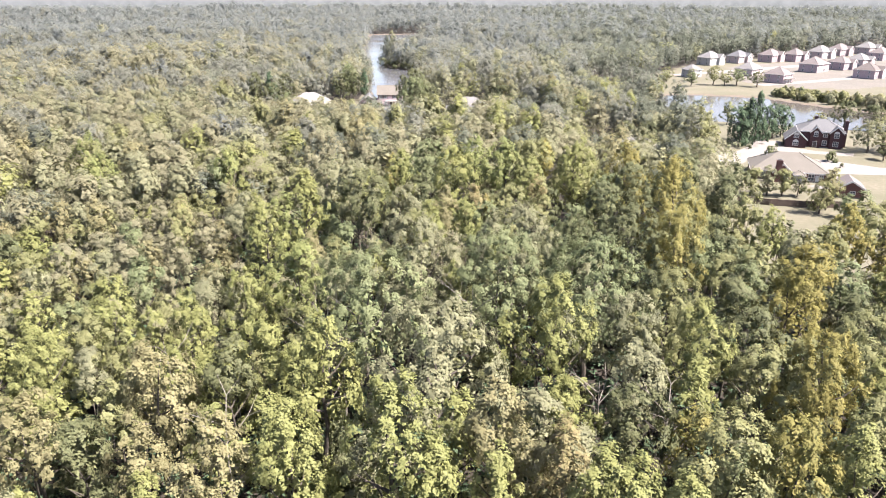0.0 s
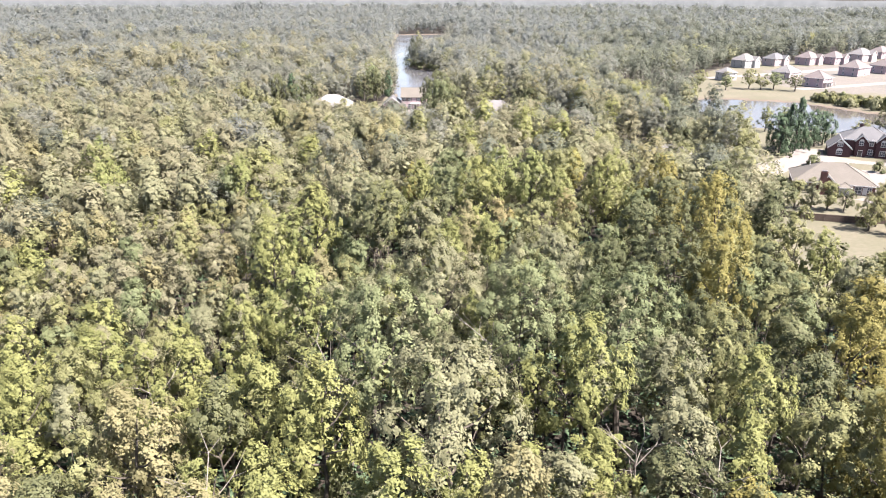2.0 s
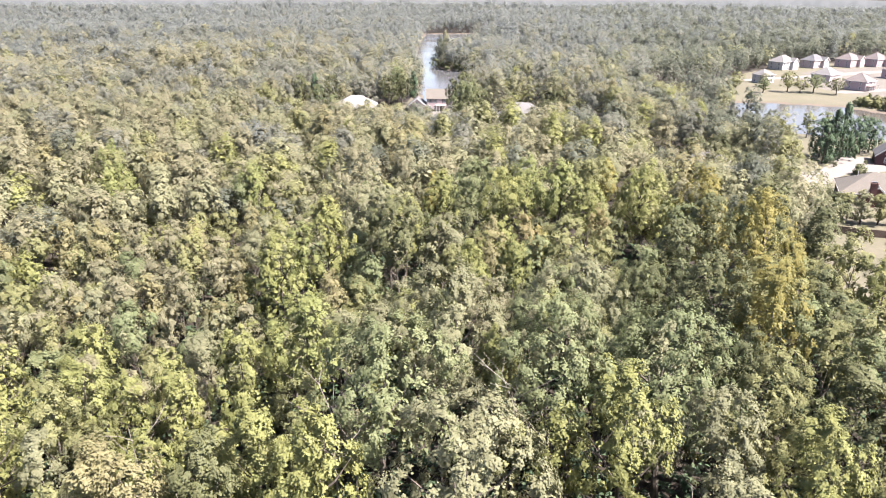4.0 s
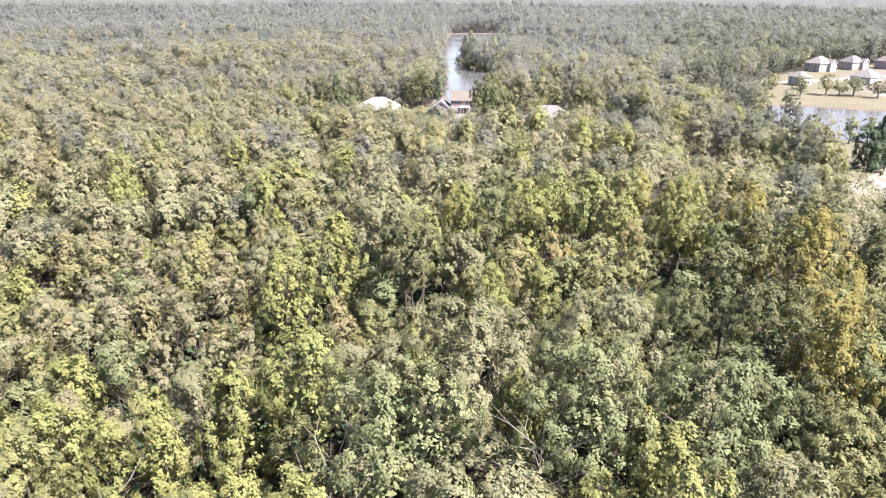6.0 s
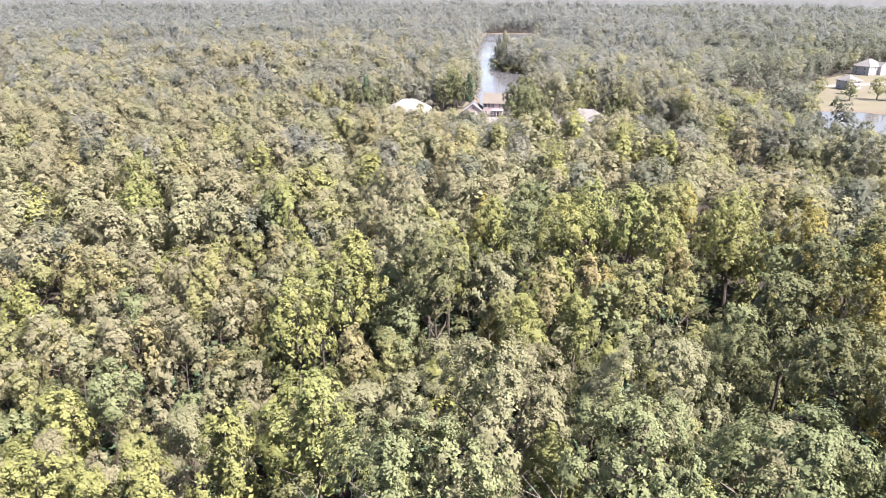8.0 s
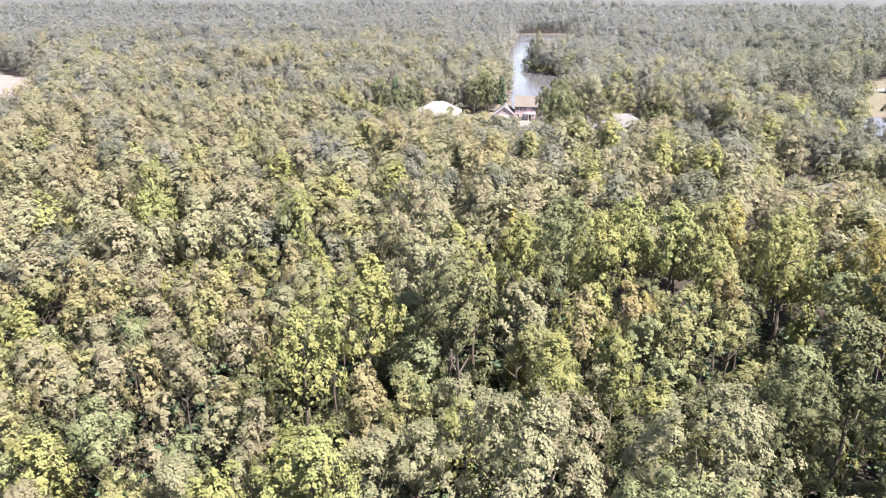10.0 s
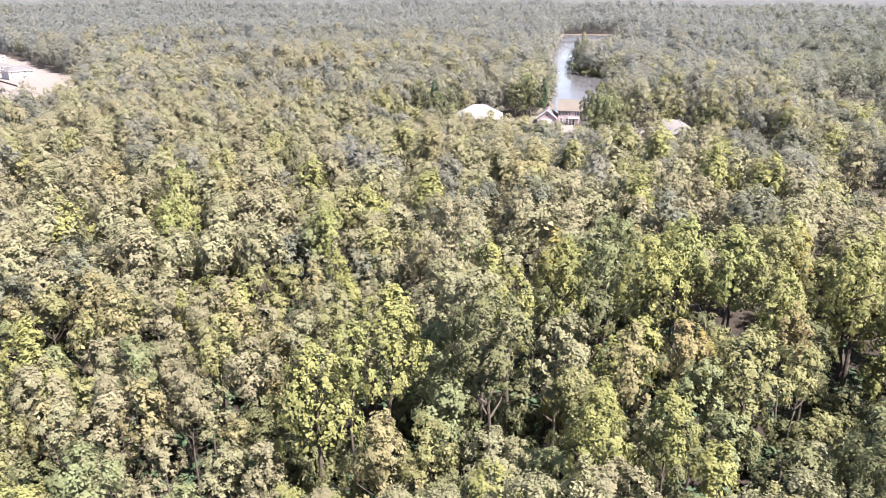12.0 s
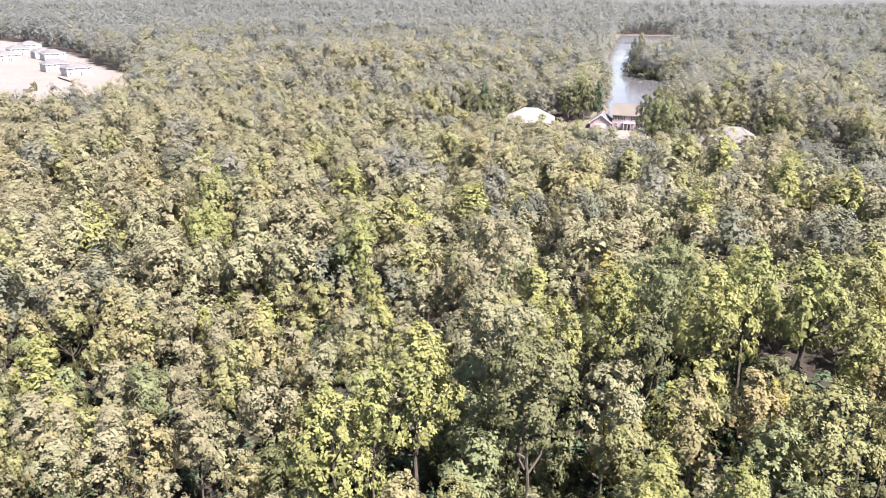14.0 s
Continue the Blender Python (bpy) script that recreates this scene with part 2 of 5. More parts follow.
def inside(poly, x, y):
    """Which of the points lie in the polygon."""
    hit = np.zeros(np.shape(x), bool)
    for (ax, ay), (bx, by) in zip(poly, poly[1:] + poly[:1]):
        if ay != by:
            hit ^= ((ay > y) != (by > y)) & (x < (bx - ax) * (y - ay) / (by - ay) + ax)
    return hit


def depth_in(poly, x, y):
    """The distance from the polygon's edge, positive inside it."""
    d = np.full(np.shape(x), 1e9)
    for (ax, ay), (bx, by) in zip(poly, poly[1:] + poly[:1]):
        ex, ey = bx - ax, by - ay
        k = np.clip(((x - ax) * ex + (y - ay) * ey) / (ex * ex + ey * ey), 0, 1)
        d = np.minimum(d, np.hypot(x - ax - k * ex, y - ay - k * ey))
    return np.where(inside(poly, x, y), d, -d)


def land(x, y):
    """Height of the ground, without the lakes' basins."""
    r = np.hypot(x, y)
    rise = np.clip((r - 1000) / 700, 0, 1)
    swell = np.clip((r - 420) / 400, 0, 1) * 2.5 * (np.sin(x * 0.008 + 1) * np.cos(y * 0.006) + 0.4 * np.sin(x * 0.021 - y * 0.017))
    flat = np.clip((np.maximum(depth_in(DEVELOPMENT, x, y), np.maximum(depth_in(LAKE, x, y), depth_in(CLEARING, x, y))) + 60) / 60, 0, 1)
    return rise * rise * 30 + np.maximum(swell, 0) * (1 - flat)


def axis(lo, a, b, hi, step):
    """Coordinates from lo to hi, even between a and b and wider outside."""
    out = list(np.arange(a, b + step, step))
    s = step
    while out[-1] < hi:
        s *= 1.18
        out.append(out[-1] + s)
    s = step
    while out[0] > lo:
        s *= 1.18
        out.insert(0, out[0] - s)
    return np.array(out)


def mesh_of(name, verts, faces, mats, index=None):
    """A mesh from arrays of vertices and quads."""
    me = bpy.data.meshes.new(name)
    faces = np.asarray(faces, np.int32)
    n, k = faces.shape
    me.vertices.add(len(verts))
    me.vertices.foreach_set("co", np.ascontiguousarray(verts, np.float32).ravel())
    me.loops.add(n * k)
    me.loops.foreach_set("vertex_index", faces.ravel())
    me.polygons.add(n)
    me.polygons.foreach_set("loop_start", np.arange(0, n * k, k, dtype=np.int32))
    for m in mats:
        me.materials.append(m)
    if index is not None:
        me.polygons.foreach_set("material_index", np.asarray(index, np.int32))
    me.polygons.foreach_set("use_smooth", np.ones(n, bool))
    me.update(calc_edges=True)
    return me


def build_ground():
    xs, ys = axis(-4900, -600, 480, 4900, 5.0), axis(-1500, 20, 1010, 4950, 5.0)
    gx, gy = np.meshgrid(xs, ys)
    z = land(gx, gy)
    for poly in (LAKE, POND):
        k = np.clip(depth_in(poly, gx, gy) / 7.0, 0, 1)
        z = z - 2.6 * k * k * (3 - 2 * k)
    nx, ny = len(xs), len(ys)
    verts = np.stack([gx.ravel(), gy.ravel(), z.ravel()], 1)
    i = np.arange(nx * ny).reshape(ny, nx)
    quads = np.stack([i[:-1, :-1].ravel(), i[:-1, 1:].ravel(), i[1:, 1:].ravel(), i[1:, :-1].ravel()], 1)
    mx, my = verts[quads, 0].mean(1), verts[quads, 1].mean(1)
    wob = 3 * np.sin(mx * 0.31) * np.cos(my * 0.27)
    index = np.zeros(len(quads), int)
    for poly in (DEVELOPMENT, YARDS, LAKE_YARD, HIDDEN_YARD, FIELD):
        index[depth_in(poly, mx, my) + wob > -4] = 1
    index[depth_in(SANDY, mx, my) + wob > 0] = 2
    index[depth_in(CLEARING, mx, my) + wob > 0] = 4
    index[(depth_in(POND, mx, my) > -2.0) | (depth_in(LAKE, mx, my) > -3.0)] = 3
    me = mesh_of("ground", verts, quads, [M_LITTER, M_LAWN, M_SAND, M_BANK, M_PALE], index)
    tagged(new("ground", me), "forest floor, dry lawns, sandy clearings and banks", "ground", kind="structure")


build_ground()


def flat_patch(name, poly, z, mat, label, category):
    bm = bmesh.new()
    bm.faces.new([bm.verts.new((x, y, z)) for x, y in poly])
    bmesh.ops.triangulate(bm, faces=bm.faces[:])
    me = bpy.data.meshes.new(name)
    bm.to_mesh(me)
    me.materials.append(mat)
    if me.polygons[0].normal.z < 0:
        me.flip_normals()
    return tagged(new(name, me), label, category, kind="structure")


flat_patch("water", LAKE, -0.45, M_WATER, "calm pale lake between wooded banks", "lake")
flat_patch("water", POND, -0.45, M_POND, "calm grey pond beside the houses", "pond")


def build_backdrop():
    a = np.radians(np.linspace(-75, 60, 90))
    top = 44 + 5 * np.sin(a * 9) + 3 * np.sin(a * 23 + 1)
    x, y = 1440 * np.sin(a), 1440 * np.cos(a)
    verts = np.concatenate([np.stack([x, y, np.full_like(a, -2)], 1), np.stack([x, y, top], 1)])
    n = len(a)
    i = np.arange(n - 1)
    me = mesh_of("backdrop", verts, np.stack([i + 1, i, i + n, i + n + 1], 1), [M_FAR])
    tagged(new("backdrop", me), "glowing backdrop of distant wooded hills with haze painted in", "hills", kind="structure")


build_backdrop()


# ---- parts ----
def part(name, bm, mat, parent, label="", smooth=False):
    me = bpy.data.meshes.new(name)
    bmesh.ops.recalc_face_normals(bm, faces=bm.faces[:])
    bm.to_mesh(me)
    bm.free()
    me.materials.append(mat)
    if smooth:
        me.polygons.foreach_set("use_smooth", np.ones(len(me.polygons), bool))
    ob = new(name, me)
    ob.parent = parent
    if label:
        ob["label"] = label
    return ob


def box(bm, x0, x1, y0, y1, z0, z1):
    v = [bm.verts.new((x, y, z)) for z in (z0, z1) for x, y in ((x0, y0), (x1, y0), (x1, y1), (x0, y1))]
    for f in ((3, 2, 1, 0), (4, 5, 6, 7), (0, 1, 5, 4), (1, 2, 6, 5), (2, 3, 7, 6), (3, 0, 4, 7)):
        bm.faces.new([v[k] for k in f])


def tube(bm, points, radii, sides=6):
    """A tapering limb along the points."""
    rings = []
    for k, (p, r) in enumerate(zip(points, radii)):
        p = Vector(p)
        way = (Vector(points[min(k + 1, len(points) - 1)]) - Vector(points[max(k - 1, 0)])).normalized()
        u = way.orthogonal().normalized()
        w = way.cross(u)
        rings.append([bm.verts.new(p + r * (math.cos(a) * u + math.sin(a) * w)) for a in [2 * math.pi * s / sides for s in range(sides)]])
    for a, b in zip(rings, rings[1:]):
        for s in range(sides):
            bm.faces.new((a[s], a[(s + 1) % sides], b[(s + 1) % sides], b[s]))
    bm.faces.new(rings[-1])


# ---- trees ----
PROFILE = {
    "round": lambda f: np.sqrt(np.maximum(0, 1 - ((f - 0.28) / 0.72) ** 2)) * (0.6 + 0.4 * np.minimum(1, f * 3.2)),
    "upright": lambda f: np.maximum(0, 1 - f ** 2.3) ** 0.62 * (0.7 + 0.3 * np.minimum(1, f * 4)),
    "cone": lambda f: (1 - f) ** 0.8 * (0.7 + 0.3 * np.minimum(1, f * 8)),
    "pine": lambda f: np.sin(np.pi * (0.25 + 0.75 * f) ** 1.1) ** 0.8,
}
BOTTOM = {"round": 0.06, "upright": 0.04, "cone": 0.0, "pine": 0.05}


def crown_clumps(rng, shape, n, low=0.0, aspect=0.5):
    """Centres of leaf clumps on the lobes of an uneven crown 1 wide from its middle and 1 high and the way out of it at each. aspect: the crown's radius by its height."""
    lobes = max(4, int(n / 8.5))
    f = low + (1 - low) * ((np.arange(lobes) + rng.random(lobes)) / lobes) ** 0.82
    p = PROFILE[shape](np.clip(f, 0, 0.97))
    a = np.arange(lobes) * 2.39996 + rng.uniform(-0.5, 0.5, lobes) + rng.random() * 6.28
    q = (0.98 / math.sqrt(lobes) + 0.01) * rng.uniform(0.7, 1.3, lobes)
    rise = 1.4 if shape == "upright" else 1.05
    r = np.maximum(0, p * rng.uniform(0.78, 1.16, lobes) - 0.7 * q)
    z = np.minimum(f + 0.03 * rng.standard_normal(lobes), 1 - q * aspect * rise * 0.8)
    way = np.stack([np.cos(a) * p, np.sin(a) * p, (f - 0.3) * 1.5], 1)
    way /= np.linalg.norm(way, axis=1, keepdims=True)
    pick = rng.choice(lobes, n, p=q ** 2 / (q ** 2).sum())
    d = rng.standard_normal((n, 3)) + 0.75 * way[pick] + np.array([0, 0, 0.25])
    d /= np.linalg.norm(d, axis=1, keepdims=True)
    reach = q[pick] * rng.uniform(0.72, 1.08, n)
    tip = np.maximum(0, d[:, 2]) ** 2 * (0.7 if shape == "upright" else 0.25)
    c = np.stack([r[pick] * np.cos(a[pick]) + d[:, 0] * reach, r[pick] * np.sin(a[pick]) + d[:, 1] * reach,
                  BOTTOM[shape] + (1 - BOTTOM[shape]) * (z[pick] + (d[:, 2] + tip) * reach * aspect * rise)], 1)
    out = 0.75 * d + 0.45 * way[pick]
    return c, out / np.linalg.norm(out, axis=1, keepdims=True)


def leaf_quads(rng, centres, outs, clump, leaves, size, loose=0.22, depth=1.0, own=0.4, up=0.45, thick=0.6, corners=4):
    """Small leaf sprays over the outer side of each clump: bent kites, or plain three-cornered ones far off."""
    c, o = np.repeat(centres, leaves, 0), np.repeat(outs, leaves, 0)
    cr = np.repeat(clump, leaves)[:, None]
    d = rng.standard_normal(c.shape)
    d /= np.linalg.norm(d, axis=1, keepdims=True)
    d = d + 0.5 * o + np.array([0, 0, 0.25])
    d /= np.linalg.norm(d, axis=1, keepdims=True)
    pos = c + d * cr * depth * (thick + (1.1 - thick) * rng.random((len(c), 1))) * np.array([0.94, 0.94, 1.05])
    nrm = own * d + o + loose * rng.standard_normal(c.shape) + np.array([0, 0, up])
    nrm /= np.linalg.norm(nrm, axis=1, keepdims=True)
    t = np.array([0, 0, 0.4]) + rng.standard_normal(c.shape)
    t -= nrm * (t * nrm).sum(1, keepdims=True)
    t /= np.linalg.norm(t, axis=1, keepdims=True)
    b = np.cross(nrm, t)
    s = (size * (0.5 + 0.9 * rng.random((len(c), 1)) ** 1.5))
    droop = nrm * s * 0.3
    if corners == 3:
        return np.stack([pos + t * s * 1.15, pos - t * s * 0.6 + b * s * 0.9, pos - t * s * 0.6 - b * s * 0.9], 1).reshape(-1, 3)
    v = np.stack([pos + t * s, pos + b * s * 0.6 - droop, pos - t * s * 0.9, pos - b * s * 0.6 - droop], 1)
    return v.reshape(-1, 3)


def crown_mesh(name, seed, shape, clumps, outer, inner, clump, size, low=0.08, radius=5.0, height=11.0):
    """A crown of leaf clumps, with larger sprays within each; its foot lies at 0."""
    rng = np.random.default_rng(seed)
    c, o = crown_clumps(rng, shape, clumps, 0.0 if shape == "cone" else low, radius / height)
    span = np.array([radius - clump * 0.5, radius - clump * 0.5, height - clump * 0.5])
    c = c * span
    cr = clump * (0.48 + 0.72 * rng.random(len(c)))
    v = np.concatenate([leaf_quads(rng, c, o, cr, outer, size, 0.18, 1.0, 0.25, 0.22, 0.35), leaf_quads(rng, c, o, cr, inner, size * 1.4, 0.3, 0.45),
                        leaf_quads(rng, c * np.array([0.6, 0.6, 0.74]), o, cr, 3, clump * 0.34, 0.3, 0.5),
                        leaf_quads(rng, c * np.array([0.36, 0.36, 0.52]), o, cr, 1, clump * 0.55, 0.5, 0.5)])
    return mesh_of(name, v, np.arange(len(v)).reshape(-1, 4), [None])


def trunk_bmesh(seed, shape, limbs=7, radius=5.0, height=20.0):
    rng = random.Random(seed)
    bm = bmesh.new()
    top = height * (0.93 if shape in ("cone", "pine", "upright") else 0.78)
    line = [(rng.uniform(-.25, .25) * k, rng.uniform(-.25, .25) * k, top * k / 4 - (0.15 if k == 0 else 0)) for k in range(5)]
    tube(bm, line, [0.34, 0.27, 0.21, 0.13, 0.04], 7)
    for k in range(limbs):
        a, f = k * 2.4 + rng.uniform(-.4, .4), rng.uniform(0.5, 0.82)
        q = top * f
        p0 = Vector(line[min(4, int(f * 4))]).lerp(Vector(line[min(4, int(f * 4) + 1)]), f * 4 % 1)
        reach = radius * rng.uniform(0.5, 0.8)
        if shape == "cone":
            reach *= 1 - f
        p1 = p0 + Vector((math.cos(a) * reach * .5, math.sin(a) * reach * .5, height * .06))
        p2 = p0 + Vector((math.cos(a + .2) * reach, math.sin(a + .2) * reach, height * rng.uniform(.10, .17)))
        tube(bm, [p0, p1, p2], [0.12, 0.08, 0.025], 5)
    return bm


KIND = {  # leaf colour: tree's name, crown shape, label
    "grey": ("oak_tree", "round", "broad oak with dull grey-green leaves in dense woods"),
    "greyt": ("oak_tree", "round", "oak with pale grey-tan late summer leaves in the woods"),
    "green": ("oak_tree", "round", "broad oak with mid-green leaves in dense woods"),
    "dark": ("oak_tree", "round", "oak with dark green leaves standing among taller trees"),
    "olive": ("elm_tree", "round", "elm with dusty olive-green leaves in dense woods"),
    "haze_grey": ("oak_tree", "round", "oak with leaves greyed for haze in dense woods"),
    "lime": ("sweetgum_tree", "upright", "upright sweetgum with sunlit yellow-green leaves in the woods"),
    "bright": ("sweetgum_tree", "upright", "sweetgum with bright fresh green leaves in the woods"),
    "tan": ("hickory_tree", "upright", "hickory with leaves turning tan-yellow in the woods"),
    "gold": ("hickory_tree", "upright", "hickory with golden autumn leaves at the wood's edge"),
    "rust": ("maple_tree", "upright", "small maple with russet-tipped leaves in the woods"),
    "pine": ("pine_tree", "pine", "tall pine with needles tinted blue for haze, bare trunk"),
    "haze_green": ("water_oak_tree", "round", "water oak beside the lake, green leaves paled for haze"),
    "cedar": ("cedar_tree", "cone", "dense dark green conical cedar standing beside the drive"),
}
CROWNS, TRUNKS, FIRST = {}, {}, {}


# size class: crown radius, crown height, share of the clumps
SIZES = ((3.2, 8.0, 0.46), (4.6, 10.0, 0.86), (7.2, 12.5, 1.75))


def crown_for(shape, near, size, v):
    """The shared crown and trunk of one form, fineness and size."""
    key = (shape, near, size, v)
    if key not in CROWNS:
        seed = 11 * v + 3 * len(shape) + near + 100 * size
        radius, height, share = SIZES[size]
        clumps, outer, inner, clump, leaf, low = ((130, 22, 3, 0.8, 0.225, 0.18), (170, 30, 4, 0.7, 0.172, 0.12), (200, 48, 5, 0.62, 0.132, 0.06))[near]
        CROWNS[key] = crown_mesh("crown", seed, shape, int(clumps * share), outer, inner, clump, leaf, low, radius, height)
        tb = trunk_bmesh(seed, shape)
        me = bpy.data.meshes.new("trunk")
        bmesh.ops.recalc_face_normals(tb, faces=tb.faces[:])
        tb.to_mesh(me)
        tb.free()
        me.materials.append(M_BARK)
        TRUNKS[key] = me
    return CROWNS[key], TRUNKS[key]


def tree(colour, x, y, top, radius, near=2, v=0, turn=0.0, name="", label="", group="trees of the woods", shape="", skirt=0.0):
    """One tree, with its trunk and crown, on the ground at x, y."""
    kind, form, said = KIND[colour]
    kind, said, form = name or kind, label or said, shape or form
    m = pose(x, y, float(land(np.array(x), np.array(y))), 0, 0, math.degrees(turn))
    size = 0 if radius < 3.8 else 1 if radius < 5.5 else 2
    key = (kind, colour, near, size, v, said, form)
    if key in FIRST:
        root = copy_thing(FIRST[key], m)
    else:
        root = new(kind)
        root.empty_display_size = 0.5
        root.matrix_basis = m
        crown_me, trunk_me = crown_for(form, near, size, v)
        if kind == "sapling":
            bm = bmesh.new()
            tube(bm, [(0, 0, -0.1), (0.15, 0.1, 9), (-0.1, 0.2, 18)], [0.2, 0.13, 0.03], 6)
            part("trunk", bm, M_BARK, root)
        else:
            new("trunk", trunk_me).parent = root
        crown = new("crown", crown_me)
        crown.parent = root
        crown.material_slots[0].link = 'OBJECT'
        crown.material_slots[0].material = LEAF[colour]
        tagged(root, said, "tree", group)
        FIRST[key] = root
    deep = min(0.78 * top, {"round": 1.75, "upright": 2.0, "cone": 9, "pine": 2.0}[form] * radius + 2.2) if form != "cone" else top * 0.97
    if skirt:
        deep = skirt * top
    for o in root.children:
        if o.name.startswith("crown"):
            o.matrix_basis = Matrix.LocRotScale((0, 0, top - deep), None, (radius / SIZES[size][0], radius / SIZES[size][0], deep / SIZES[size][1]))
        else:
            o.matrix_basis = Matrix.LocRotScale(None, None, (radius / 5, radius / 5, top / 20))
    return root


# Trees that stand out one by one: x, y, height, crown radius
STANDING = {
    "grey": [(-0.8, 69.0, 24, 8.2), (21.7, 75.9, 22, 4.4), (-4.1, 92.4, 26, 6.9), (10.5, 94.4, 27, 6.8), (-21.3, 134.0, 24, 4.8), (-15.5, 126.8, 26, 4.7), (-7.0, 124.9, 22, 4.4), (-72.1, 169.3, 18, 3.1)],
    "lime": [(28.9, 153.4, 23, 6.2), (17.9, 145.7, 22, 3.9), (-4.5, 53.3, 23, 5.2), (12.9, 74.1, 24, 4.9), (27.7, 70.1, 23, 4.1), (-13.2, 68.0, 22, 5.2), (-13.6, 53.0, 21, 3.4), (-53.5, 86.8, 17, 4.3), (-44.9, 72.2, 18, 4.1), (-32.8, 85.0, 18, 3.1), (-25.6, 87.0, 20, 4.3), (-46.3, 92.5, 17, 4.4), (-0.7, 51.0, 19, 3.3), (-23.6, 119.4, 25, 5.0), (-28.8, 111.2, 22, 4.7), (-2.2, 108.6, 23, 3.0), (3.7, 111.2, 23, 2.8), (-41.7, 82.8, 18, 4.6), (-30.1, 80.8, 17, 3.3), (1.4, 87.6, 21, 2.9), (12.2, 83.5, 20, 2.8), (-8.4, 142.7, 24, 4.2), (2.4, 146.7, 24, 5.2)],
    "bright": [(-19.3, 89.7, 23, 5.3), (-89.8, 181.4, 19, 6.0), (-78.7, 162.3, 18, 6.4), (7.1, 157.8, 24, 4.7), (12.8, 151.8, 24, 4.8), (-26.9, 116.4, 22, 3.2), (-47.8, 159.1, 21, 3.9)],
    "rust": [(10.5, 52.1, 20, 3.1), (6.1, 131.7, 20, 3.3), (18.5, 140.0, 19, 2.8)],
    # The first two are tall trees added to shade the canopy beside them.
    "dark": [(47.0, 142.0, 25, 5.4), (36.0, 134.0, 24, 4.5), (18.8, 60.8, 19, 3.8), (-23.1, 69.2, 20, 3.1), (-35.1, 59.0, 16, 3.2), (-13.2, 120.1, 26, 4.9), (-4.5, 142.2, 20, 3.7), (28.0, 118.9, 24, 5.2), (29.3, 105.9, 24, 5.1)],
    "gold": [(68.0, 116.0, 20, 4.5), (38.8, 64.9, 22, 5.6), (28.8, 49.7, 22, 4.0), (40.1, 123.8, 26, 6.7), (33.7, 98.9, 25, 4.9), (38.3, 147.8, 23, 6.0), (50.0, 92.0, 22, 5.0), (44.0, 84.0, 22, 4.6)],
    "olive": [(19.4, 159.7, 23, 6.4), (74.0, 120.5, 20, 4.5), (62.0, 111.0, 19, 4.5), (80.0, 124.0, 19, 4.5), (86.0, 129.0, 17, 4.2), (23.8, 50.9, 22, 5.0), (39.3, 56.3, 20, 4.0), (-43.2, 79.4, 18, 4.3), (-33.7, 63.9, 18, 3.2), (33.7, 66.8, 20, 4.3), (47.5, 73.1, 21, 4.1), (28.7, 84.0, 22, 3.8), (-4.3, 120.4, 19, 4.0), (12.4, 129.3, 21, 5.1)],
    "tan": [(-29.6, 65.6, 20, 5.4), (-19.3, 53.2, 20, 3.5), (-38.8, 58.3, 19, 4.1), (-28.1, 56.5, 17, 3.2), (0.6, 127.4, 20, 3.4), (-48.3, 110.8, 16, 3.6), (4.8, 55.7, 22, 3.6), (7.8, 54.0, 17, 2.9)],
    "green": [(7.2, 84.1, 26.5, 6.4), (19.1, 85.4, 25.5, 7.6), (-8.7, 79.2, 26, 7.6), (-20.5, 124.5, 17, 3.6), (-17.2, 117.0, 18, 3.7), (-26.5, 126.5, 17, 3.4), (-21.0, 130.0, 18, 3.4), (-43.3, 97.0, 19, 3.1), (-51.0, 160.0, 19, 4.0), (-3.0, 155.6, 24, 5.7)],
    "greyt": [(-24.8, 148.6, 27, 5.8), (-50.8, 109.1, 16, 3.3), (-61.8, 111.3, 16, 4.0), (-41.4, 121.5, 17, 3.4)],
}
